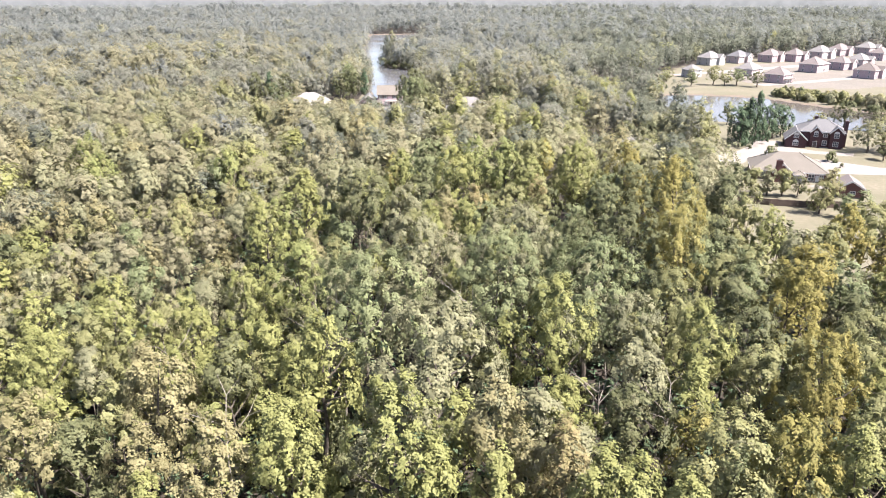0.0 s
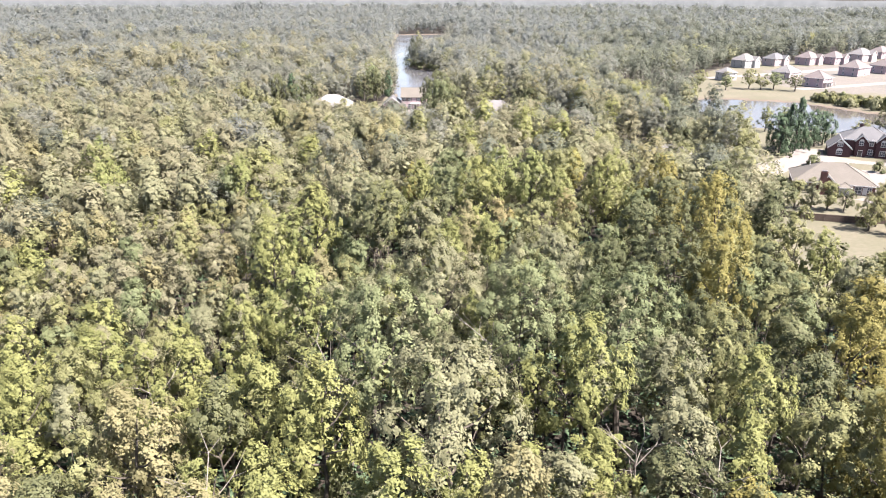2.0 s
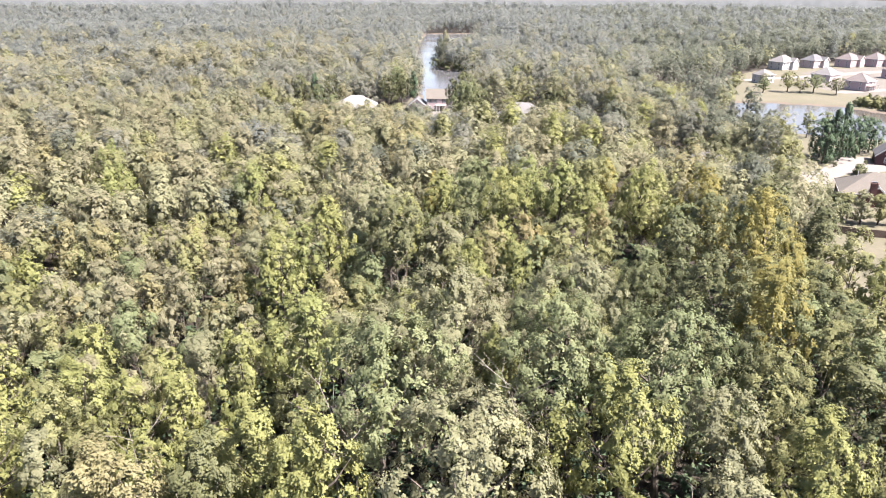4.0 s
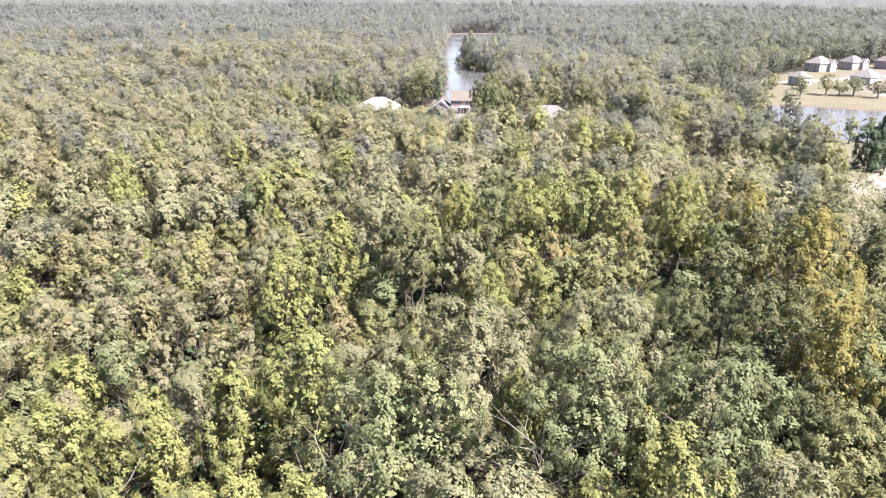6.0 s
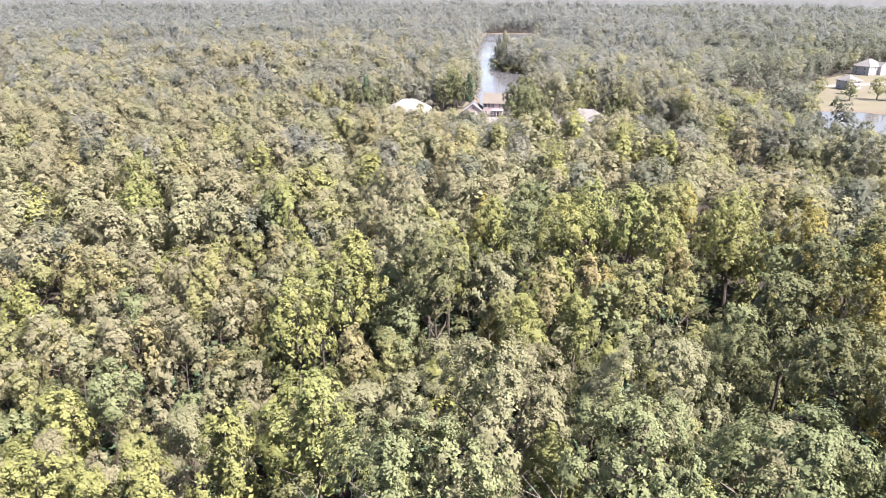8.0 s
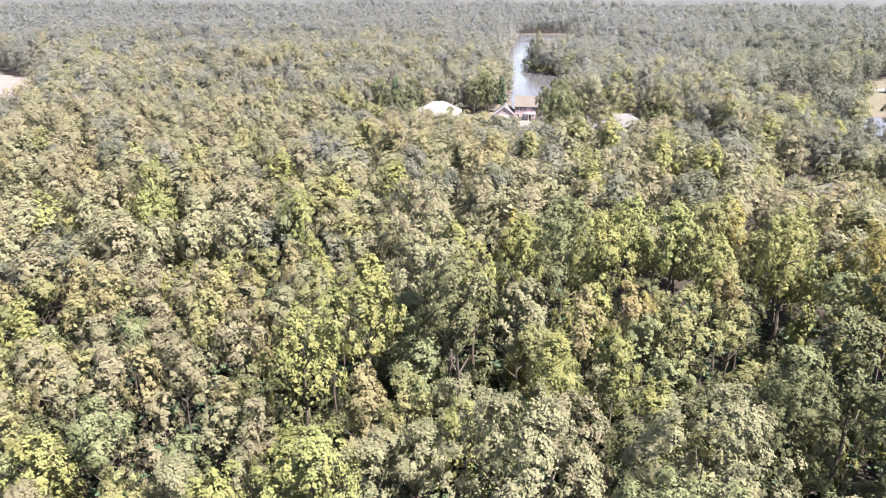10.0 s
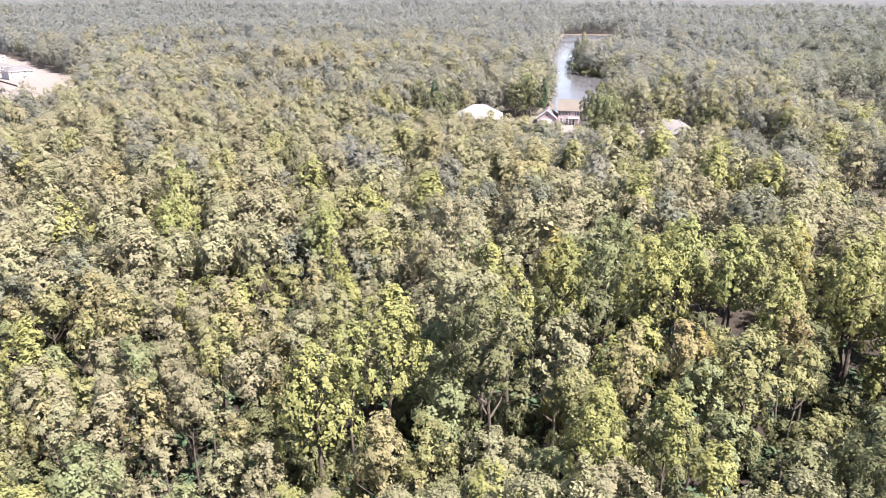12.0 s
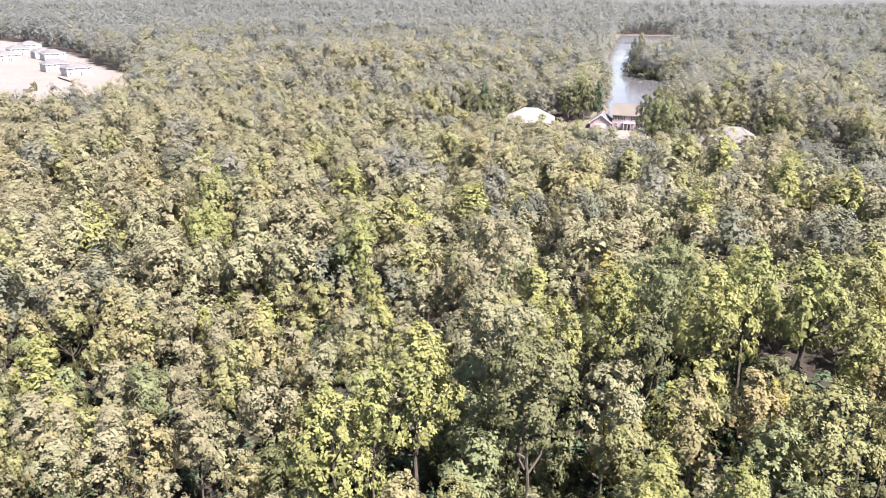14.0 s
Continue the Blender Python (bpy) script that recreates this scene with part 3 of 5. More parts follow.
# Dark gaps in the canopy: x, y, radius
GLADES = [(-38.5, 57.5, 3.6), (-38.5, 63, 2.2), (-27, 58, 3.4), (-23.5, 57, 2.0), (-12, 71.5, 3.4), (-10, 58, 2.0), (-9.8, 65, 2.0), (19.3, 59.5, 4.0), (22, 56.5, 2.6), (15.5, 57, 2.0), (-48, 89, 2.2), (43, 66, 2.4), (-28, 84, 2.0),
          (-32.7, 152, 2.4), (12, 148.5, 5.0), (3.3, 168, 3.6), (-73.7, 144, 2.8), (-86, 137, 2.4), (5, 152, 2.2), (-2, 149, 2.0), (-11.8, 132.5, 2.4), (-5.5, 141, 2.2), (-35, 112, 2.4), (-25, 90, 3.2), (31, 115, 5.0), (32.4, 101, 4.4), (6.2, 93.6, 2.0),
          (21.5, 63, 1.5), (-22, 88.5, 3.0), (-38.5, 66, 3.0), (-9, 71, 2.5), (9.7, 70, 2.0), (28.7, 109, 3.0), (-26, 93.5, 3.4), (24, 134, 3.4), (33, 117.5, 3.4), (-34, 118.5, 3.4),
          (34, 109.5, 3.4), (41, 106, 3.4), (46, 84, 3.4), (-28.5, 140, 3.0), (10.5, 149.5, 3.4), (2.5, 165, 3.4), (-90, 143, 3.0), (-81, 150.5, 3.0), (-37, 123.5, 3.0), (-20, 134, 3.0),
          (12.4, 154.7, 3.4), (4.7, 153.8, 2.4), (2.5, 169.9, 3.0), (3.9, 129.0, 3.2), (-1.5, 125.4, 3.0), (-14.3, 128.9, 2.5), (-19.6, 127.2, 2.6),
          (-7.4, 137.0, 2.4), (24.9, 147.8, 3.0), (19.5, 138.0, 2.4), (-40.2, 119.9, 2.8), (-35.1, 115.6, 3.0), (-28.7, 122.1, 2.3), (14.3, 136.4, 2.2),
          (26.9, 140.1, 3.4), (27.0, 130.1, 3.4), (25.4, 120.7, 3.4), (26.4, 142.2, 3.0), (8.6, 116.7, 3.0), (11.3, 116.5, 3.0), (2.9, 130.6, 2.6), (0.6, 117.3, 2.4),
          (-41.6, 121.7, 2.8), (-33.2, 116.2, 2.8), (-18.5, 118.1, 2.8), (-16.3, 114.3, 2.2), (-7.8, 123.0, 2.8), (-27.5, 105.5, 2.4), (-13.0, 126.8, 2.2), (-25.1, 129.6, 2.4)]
OPEN_GROUND = [LAKE, POND, DEVELOPMENT, YARDS, LAKE_YARD, HIDDEN_YARD, CLEARING, FIELD]


# Woods before the houses, lowered for the camera's view: outline, share of full height
LOWERED = [([(70, 262), (100, 270), (108, 325), (98, 340), (92, 410), (72, 415)], 0.55), ([(-100, 250), (36, 240), (40, 300), (30, 330), (-90, 345)], 0.58), ([(36, 188), (84, 186), (86, 236), (48, 246)], 0.58), ([(-50, 556), (24, 556), (24, 780), (-50, 780)], 0.62)]


def from_path(x, y):
    """The distance from the ground that the flight passes over."""
    return np.hypot(x, np.maximum(0, y - 65))


def wooded(x, y, margin=3.0):
    """Where the woods stand: in the wedge of land that lies open to the flight, off the lakes and yards."""
    left = -np.maximum(0.82 * y, 1.56 * (y - 62)) - 14
    ok = (x > left) & (x < 0.74 * y + 14) & (y > 30)
    for poly in OPEN_GROUND:
        ok &= depth_in(poly, x, y) < (0.5 if poly is LAKE else -margin)
    return ok


def choose(rng, x, y):
    """The kind of tree that grows at a place, by the patches of the woods."""
    patch = math.sin(x * 0.055 + 1.3) + math.sin(y * 0.06 - 0.5) + math.sin((x + y) * 0.035)
    if x < -25 and y > 85:
        table = (("tan", 3), ("greyt", 6), ("olive", 3.2), ("lime", 1.0), ("grey", 4), ("green", 0.5), ("dark", 0.3))
    elif x < -18:
        table = (("lime", 4.5), ("tan", 1.6), ("olive", 4), ("green", 1), ("grey", 1.4))
    elif x > 24 and y < 150:
        table = (("lime", 1.6), ("gold", 0.8), ("olive", 4), ("dark", 4.2), ("green", 1.2), ("grey", 0.8))
    elif x > 3 and 95 < y < 172:
        table = (("olive", 4.5), ("dark", 2.8), ("green", 1.8), ("gold", 0.5), ("lime", 1.1), ("grey", 1.8))
    else:
        table = (("lime", 4), ("olive", 1.2), ("grey", 5), ("green", 1), ("dark", 0.2), ("greyt", 1.5), ("gold", 0.3))
    weights = [w * (1 + 0.35 * patch * (1 if c in ("lime", "tan", "gold") else -1)) for c, w in table]
    return rng.choices([c for c, _ in table], [max(0.05, w) for w in weights])[0]


def plant_near_woods():
    rng = random.Random(5)
    cells = {}

    def clash(x, y, r):
        i, j = int(x // 8), int(y // 8)
        return any((x - a) ** 2 + (y - b) ** 2 < (0.66 * (r + s)) ** 2 for di in (-1, 0, 1, -2, 2) for dj in (-1, 0, 1, -2, 2) for a, b, s in cells.get((i + di, j + dj), ()))

    def put(c, x, y, h, r):
        cells.setdefault((int(x // 8), int(y // 8)), []).append((x, y, r))
        d = from_path(x, y)
        near = 2 if d < 52 else 1 if d < 82 else 0
        tree(c, x, y, h, r, near, rng.randrange(3), rng.uniform(0, 6.28))

    for c, rows in STANDING.items():
        for x, y, h, r in rows:
            put(c, x, y, h, r)
    tries = np.array([(rng.uniform(-190, 140), rng.uniform(30, 195), rng.random()) for _ in range(70000)])
    tries = tries[wooded(tries[:, 0], tries[:, 1]) & (from_path(tries[:, 0], tries[:, 1]) < 104)]
    for x, y, u in tries:
        small = x < -22
        r = 2.5 + 2.5 * u * u if small else 3.0 + 3.4 * u * u
        if clash(x, y, r) or any((x - a) ** 2 + (y - b) ** 2 < (0.75 * c + 0.5 * r) ** 2 for a, b, c in GLADES):
            continue
        h = (10.5 + 7.5 * rng.random()) if small else (12.0 + 9.0 * rng.random())
        put(choose(rng, x, y), float(x), float(y), h, r)


plant_near_woods()


def darken_gaps():
    """Saplings added in the gaps, their dark leaf colour standing in for shade."""
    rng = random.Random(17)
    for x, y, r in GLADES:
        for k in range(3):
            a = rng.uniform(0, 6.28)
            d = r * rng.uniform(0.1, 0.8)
            tree("dark", x + d * math.cos(a), y + d * math.sin(a), rng.uniform(5.0, 9.0), rng.uniform(2.2, 3.0), 0, rng.randrange(3), a, "sapling", "sapling added in a gap, leaves coloured dark as shade", "saplings", "", 0.95)


darken_gaps()


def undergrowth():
    """Dense added shrubs under the near trees, coloured dark in place of floor shade."""
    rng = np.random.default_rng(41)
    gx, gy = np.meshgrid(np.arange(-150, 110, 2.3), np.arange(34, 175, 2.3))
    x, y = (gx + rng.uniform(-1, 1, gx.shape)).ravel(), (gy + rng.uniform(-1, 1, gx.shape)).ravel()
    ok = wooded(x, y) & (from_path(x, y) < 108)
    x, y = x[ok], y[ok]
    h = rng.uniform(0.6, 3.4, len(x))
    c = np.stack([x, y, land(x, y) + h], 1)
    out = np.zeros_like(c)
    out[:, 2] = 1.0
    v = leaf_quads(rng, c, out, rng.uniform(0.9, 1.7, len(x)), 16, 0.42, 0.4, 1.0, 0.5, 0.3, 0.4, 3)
    # Cedar's near-black green darkens the floor where deeper shade is wanted.
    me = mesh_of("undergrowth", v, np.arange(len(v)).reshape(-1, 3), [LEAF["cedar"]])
    tagged(new("undergrowth", me), "added forest floor shrubs, coloured dark in place of shade", "shrubs", kind="stuff")


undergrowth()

FAR_KINDS = ("olive", "lime", "grey", "haze_green", "tan", "haze_dark", "pine", "greyt", "haze_grey")


def far_woods(name, label, near, far, spacing, radius, height, clumps, leaves, clump, size, weights, seed, behind=False):
    """The farther woods, joined: every tree a crown of leaf sprays round its shaded heart."""
    rng = np.random.default_rng(seed)
    lo, hi = -far * 0.93, far * 0.62
    gx, gy = np.meshgrid(np.arange(lo, hi, spacing), np.arange(-80 if behind else 30, 140 if behind else far + 60, spacing * 0.87))
    gx = gx + (np.arange(gx.shape[0]) % 2)[:, None] * spacing / 2
    x = (gx + rng.uniform(-.36, .36, gx.shape) * spacing).ravel()
    y = (gy + rng.uniform(-.36, .36, gx.shape) * spacing).ravel()
    d = from_path(x, y)
    ok = (d >= near) & (d < far)
    x, y = x[ok], y[ok]
    ok = ~wooded(x, y) & (np.abs(x) < 105) & (y < 30 + 0.5 * np.abs(x)) if behind else wooded(x, y)
    x, y = x[ok], y[ok]
    z = land(x, y)
    n = len(x)
    patch = np.sin(x * 0.03 + 1) + np.sin(y * 0.027 + 2) + np.sin((x - y) * 0.017)
    # Farther out, more trees take the leaf colours that carry painted haze.
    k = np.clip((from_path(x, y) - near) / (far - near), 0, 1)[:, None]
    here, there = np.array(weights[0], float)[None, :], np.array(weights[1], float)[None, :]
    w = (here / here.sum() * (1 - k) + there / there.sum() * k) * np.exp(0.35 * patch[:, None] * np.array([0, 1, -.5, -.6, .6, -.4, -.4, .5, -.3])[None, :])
    west = np.clip((-x - 20) / 110, 0, 1)[:, None]
    w = w * (1 + west * np.array([-.2, -.6, 0, -.6, 1.2, -.5, -.3, 2.6 if near < 200 else 7.0, 0])[None, :])
    east = (np.clip((x - 40) / 120, 0, 1) * np.clip((from_path(x, y) - 120) / 120, 0.2, 1))[:, None]
    w = w * (1 + east * np.array([2.5, -.5, .5, 16.0, 0, 20.0, -.72, -.7, -.75])[None, :])
    kind = (rng.random((n, 1)) * w.sum(1, keepdims=True) > np.cumsum(w, 1)).sum(1)
    h = height * ((0.74 + 0.46 * rng.random(n)) if near < 200 else (0.7 + 0.5 * rng.random(n))) * (1 + 0.06 * patch)
    for poly, share in LOWERED:
        h = np.where(inside(poly, x, y), h * share, h)
    r = radius * (0.7 + 0.65 * rng.random(n) ** 1.5)
    tall = np.minimum(0.78 * h, (1.35 if near < 200 else 1.05) * r + 1.8)
    edge = np.max([depth_in(poly, x, y) for poly in OPEN_GROUND], 0) > -max(11, 2 * spacing)
    tall = np.where(edge, 0.93 * h, tall)
    form = np.where(np.isin(kind, (1, 4)), 1, np.where(kind == 6, rng.integers(0, 2, n), 0)) * 5 + rng.integers(0, 5, n)
    leaf_v, leaf_i = [], []
    for f in range(15):
        sel = np.nonzero(form == f)[0]
        shape = ("round", "upright", "pine")[f // 5]
        c, o = crown_clumps(rng, shape, clumps, 0.15, 0.62)
        turn = rng.random(len(sel)) * 6.28
        ca, sa = np.cos(turn)[:, None], np.sin(turn)[:, None]

        def place(p, wide):
            px, py = p[None, :, 0] * ca - p[None, :, 1] * sa, p[None, :, 0] * sa + p[None, :, 1] * ca
            return np.stack([x[sel, None] + px * wide * r[sel, None], y[sel, None] + py * wide * r[sel, None],
                             (z + h - tall)[sel, None] + p[None, :, 2] * tall[sel, None]], 2)

        cen = place(c, 0.92).reshape(-1, 3)
        out = np.stack([o[None, :, 0] * ca - o[None, :, 1] * sa, o[None, :, 0] * sa + o[None, :, 1] * ca, np.broadcast_to(o[None, :, 2], (len(sel), len(o)))], 2).reshape(-1, 3)
        leaf_v.append(leaf_quads(rng, cen, out, clump * (0.65 + 0.7 * rng.random(len(cen))), leaves, size, 0.14, 1.0, 0.25, 0.3 if near < 200 else 0.5, 0.4, 3))
        leaf_i.append(np.repeat(kind[sel], len(c) * leaves))
        mid = place(c * np.array([0.6, 0.6, 0.78]), 0.92).reshape(-1, 3)
        leaf_v.append(leaf_quads(rng, mid, out, np.full(len(mid), clump), 2, r.mean() * 0.12, 0.2, 0.6, 0.3, 0.3, corners=3))
        leaf_i.append(np.repeat(kind[sel], 2 * len(c)))
    lv = np.concatenate(leaf_v)
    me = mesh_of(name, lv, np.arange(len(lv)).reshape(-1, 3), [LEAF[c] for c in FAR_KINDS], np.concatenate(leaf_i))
    tagged(new(name, me), label, "trees", kind="stuff")


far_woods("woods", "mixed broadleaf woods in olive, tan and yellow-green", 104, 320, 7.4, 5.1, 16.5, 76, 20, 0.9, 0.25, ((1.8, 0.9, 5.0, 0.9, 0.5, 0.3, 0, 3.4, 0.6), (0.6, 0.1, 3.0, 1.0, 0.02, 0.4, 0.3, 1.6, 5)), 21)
far_woods("woods", "mixed woods round the lake with haze painted into leaves", 320, 700, 9.0, 6.9, 17.0, 44, 10, 1.35, 0.4, ((0.3, 0.03, 1.2, 0.6, 0, 0.5, 0.8, 0.8, 8), (0, 0, 0.1, 0.1, 0, 0.15, 8, 0, 4)), 22)
far_woods("woods", "distant pine and oak woods with haze painted into leaves", 700, 1340, 11.5, 7.6, 17.5, 26, 5, 1.8, 0.8, ((0, 0, 0.1, 0.1, 0, 0.15, 9, 0, 3), (0, 0, 0, 0, 0, 0.1, 18, 0, 1)), 23)
far_woods("woods", "mixed broadleaf woods behind the flight's start", 0, 125, 6.8, 4.2, 16.0, 24, 4, 1.1, 0.5, ((4, 3, 3, 1.5, 2, 1, 0.2, 1.5, 0),) * 2, 24, True)



def pine_row():
    """Pale pine trunks that show along the far edge of the field."""
    rng = random.Random(31)
    bm = bmesh.new()
    for k in range(260):
        x = -690 + 390 * k / 259 + rng.uniform(-2, 2)
        y = 1030 + 16 * (x + 690) / 390 + rng.uniform(-1, 5)
        h, z = rng.uniform(9, 16), float(land(np.array(x), np.array(y)))
        tube(bm, [(x, y, z - 0.1), (x + rng.uniform(-.4, .4), y, z + h)], [0.32, 0.2], 5)
    me = bpy.data.meshes.new("pine_trunks")
    bm.to_mesh(me)
    bm.free()
    me.materials.append(M_DEAD)
    tagged(new("pine_trunks", me), "pale bare pine trunks along a far field's edge", "trees", kind="stuff")


pine_row()

# ---- houses ----
def wall_frame(side, w, d):
    """Turns a wall's own measures (along it, out of it is -y, up) into the house's."""
    turn, at = {"front": (0, (0, -d / 2, 0)), "right": (90, (w / 2, 0, 0)), "back": (180, (0, d / 2, 0)), "left": (-90, (-w / 2, 0, 0))}[side]
    return pose(*at, 0, 0, turn)


def window(root, m, u, z, w, h, arch=False, trim=None, bars=1):
    """A window on a wall: frame with its bars, and the panes in it. u is its middle along the wall, z its sill."""
    t = 0.13
    bm = bmesh.new()
    loops = []
    for y in (-0.09, 0.02):
        for a, lo, hi in ((w / 2 + t, z - t, z + h + t), (w / 2, z, z + h)):
            loops.append([bm.verts.new(p) for p in ((u - a, y, lo), (u + a, y, lo), (u + a, y, hi), (u - a, y, hi))])
    for p, q in ((0, 1), (3, 2), (2, 0), (1, 3)):
        for k in range(4):
            bm.faces.new((loops[p][k], loops[p][(k + 1) % 4], loops[q][(k + 1) % 4], loops[q][k]))
    bm.transform(m)
    fr = part("window", bm, trim or M_TRIM, root, "white-framed window")
    bars_at = [(u - w / 2, u + w / 2, z + h / 2 - 0.05, z + h / 2 + 0.05)]
    for k in range(bars):
        x = u - w / 2 + w * (k + 1) / (bars + 1)
        bars_at += [(x - 0.04, x + 0.04, z, z + h / 2 - 0.05), (x - 0.04, x + 0.04, z + h / 2 + 0.05, z + h)]
    for x0, x1, z0, z1 in bars_at:
        bm = bmesh.new()
        box(bm, x0, x1, -0.06, 0.02, z0, z1)
        bm.transform(m)
        part("glazing_bar", bm, trim or M_TRIM, fr)
    if arch:
        bm = bmesh.new()
        r = w / 2 + t
        ring = [bm.verts.new((u + r * math.cos(a), y, z + h + t + r * 0.8 * math.sin(a))) for y in (-0.09, 0.02) for a in [math.pi * k / 8 for k in range(9)]]
        bm.faces.new(ring[:9])
        for k in range(8):
            bm.faces.new((ring[k], ring[k + 1], ring[k + 10], ring[k + 9]))
        bm.transform(m)
        part("arch", bm, trim or M_TRIM, fr)
    bm = bmesh.new()
    box(bm, u - w / 2, u + w / 2, -0.03, 0.01, z, z + h)
    bm.transform(m)
    part("pane", bm, M_GLASS, fr)
    return fr


def doorway(root, m, u, w, h, name="door", mat=None, label="", z=0.0):
    """A door with its frame; a garage door has its panels."""
    bm = bmesh.new()
    box(bm, u - w / 2, u + w / 2, -0.05, 0.02, z, z + h)
    rows = 4 if w > 2 else 2
    for k in range(rows):
        box(bm, u - w / 2 + 0.1, u + w / 2 - 0.1, -0.075, 0.0, z + h * k / rows + 0.08, z + h * (k + 1) / rows - 0.08)
    bm.transform(m)
    ob = part(name, bm, mat or M_DOOR, root, label)
    bm = bmesh.new()
    for x in (u - w / 2 - 0.12, u + w / 2):
        box(bm, x, x + 0.12, -0.09, 0.02, z, z + h + 0.12)
    box(bm, u - w / 2, u + w / 2, -0.09, 0.02, z + h, z + h + 0.12)
    bm.transform(m)
    part("frame", bm, M_TRIM, ob)
    return ob


def hip_roof(root, x0, x1, y0, y1, z, pitch, mat, over=0.5, name="roof", label=""):
    x0, x1, y0, y1 = x0 - over, x1 + over, y0 - over, y1 + over
    half = min(x1 - x0, y1 - y0) / 2
    top = z + half * pitch
    bm = bmesh.new()
    lo = [bm.verts.new((x, y, z - 0.22)) for x, y in ((x0, y0), (x1, y0), (x1, y1), (x0, y1))]
    hi = [bm.verts.new((x, y, z)) for x, y in ((x0, y0), (x1, y0), (x1, y1), (x0, y1))]
    long_x = x1 - x0 >= y1 - y0
    if long_x:
        a, b = bm.verts.new((x0 + half, (y0 + y1) / 2, top)), bm.verts.new((x1 - half - 0.01, (y0 + y1) / 2, top))
    else:
        a, b = bm.verts.new(((x0 + x1) / 2, y0 + half, top)), bm.verts.new(((x0 + x1) / 2, y1 - half - 0.01, top))
    bm.faces.new(lo[::-1])
    for k in range(4):
        bm.faces.new((lo[k], lo[(k + 1) % 4], hi[(k + 1) % 4], hi[k]))
    if long_x:
        for f in ((hi[0], hi[1], b, a), (hi[1], hi[2], b), (hi[2], hi[3], a, b), (hi[3], hi[0], a)):
            bm.faces.new(f)
    else:
        for f in ((hi[0], hi[1], a), (hi[1], hi[2], b, a), (hi[2], hi[3], b), (hi[3], hi[0], a, b)):
            bm.faces.new(f)
    roof = part(name, bm, mat, root, label)
    bm = bmesh.new()
    for p, q in ((0, 1), (1, 2), (2, 3), (3, 0)):
        c = ((x0, y0), (x1, y0), (x1, y1), (x0, y1))
        (ax, ay), (bx, by) = c[p], c[q]
        box(bm, min(ax, bx) - 0.06, max(ax, bx) + 0.06, min(ay, by) - 0.06, max(ay, by) + 0.06, z - 0.3, z - 0.03)
    part("gutter", bm, M_TRIM, roof)
    for p in range(4):
        low = ((x0, x1, x1, x0)[p], (y0, y0, y1, y1)[p], z + 0.02)
        peak = ((x0 + half, x1 - half, x1 - half, x0 + half)[p], (y0 + y1) / 2, top + 0.03) if long_x else ((x0 + x1) / 2, (y0 + half, y0 + half, y1 - half, y1 - half)[p], top + 0.03)
        bm = bmesh.new()
        tube(bm, [low, peak], [0.1, 0.1], 4)
        part("ridge_cap", bm, mat, roof)
    return roof


def gable_wing(root, x0, x1, y0, y1, h, pitch, wall_mat, roof_mat, trim=True, z0=0.0, over=0.4):
    """A wing whose gable faces the front: walls up into the gable, two roof slopes and white rake boards."""
    xm, top = (x0 + x1) / 2, h + (x1 - x0) / 2 * pitch
    bm = bmesh.new()
    for y in (y0, y1):
        bm.faces.new([bm.verts.new((x, y, z)) for x, z in ((x0, z0), (x1, z0), (x1, h), (xm, top), (x0, h))])
    bm.verts.ensure_lookup_table()
    v = bm.verts[:]
    for k in range(5):
        bm.faces.new((v[k], v[(k + 1) % 5], v[5 + (k + 1) % 5], v[5 + k]))
    wall = part("wall", bm, wall_mat, root)
    for s in (-1, 1):
        bm = bmesh.new()
        xe = xm + s * ((x1 - x0) / 2 + over)
        ze = h - over * pitch
        prof = [(xm, top + 0.03), (xe, ze + 0.03), (xe, ze + 0.23), (xm, top + 0.25)]
        a = [bm.verts.new((x, y0 - over, z)) for x, z in prof]
        b = [bm.verts.new((x, y1, z)) for x, z in prof]
        bm.faces.new(a), bm.faces.new(b[::-1])
        for k in range(4):
            bm.faces.new((a[k], a[(k + 1) % 4], b[(k + 1) % 4], b[k]))
        part("roof", bm, roof_mat, root)
        if trim:
            bm = bmesh.new()
            prof = [(xm, top - 0.22), (xe, ze - 0.2), (xe, ze + 0.26), (xm, top + 0.28)]
            a = [bm.verts.new((x, y0 - over - 0.1, z)) for x, z in prof]
            b = [bm.verts.new((x, y0 - over - 0.003, z)) for x, z in prof]
            bm.faces.new(a), bm.faces.new(b[::-1])
            for k in range(4):
                bm.faces.new((a[k], a[(k + 1) % 4], b[(k + 1) % 4], b[k]))
            part("rake_board", bm, M_TRIM, root, "white rake board")
    return wall


def chimney(root, x, y, z0, z1, w, d, mat):
    bm = bmesh.new()
    box(bm, x - w / 2, x + w / 2, y - d / 2, y + d / 2, z0, z1 - 0.3)
    box(bm, x - w / 2 - 0.1, x + w / 2 + 0.1, y - d / 2 - 0.1, y + d / 2 + 0.1, z1 - 0.3, z1)
    c = part("chimney", bm, mat, root, "red brick chimney")
    bm = bmesh.new()
    box(bm, x - w / 2 + 0.15, x + w / 2 - 0.15, y - d / 2 + 0.15, y + d / 2 - 0.15, z1, z1 + 0.35)
    part("cap", bm, M_METAL, c)


def walls(root, x0, x1, y0, y1, h, mat, z0=0.0):
    bm = bmesh.new()
    box(bm, x0, x1, y0, y1, z0, h)
    return part("wall", bm, mat, root)


def foundation(root, x0, x1, y0, y1):
    bm = bmesh.new()
    box(bm, x0 - 0.08, x1 + 0.08, y0 - 0.08, y1 + 0.08, -0.2, 0.3)
    part("foundation", bm, M_CONCRETE, root)


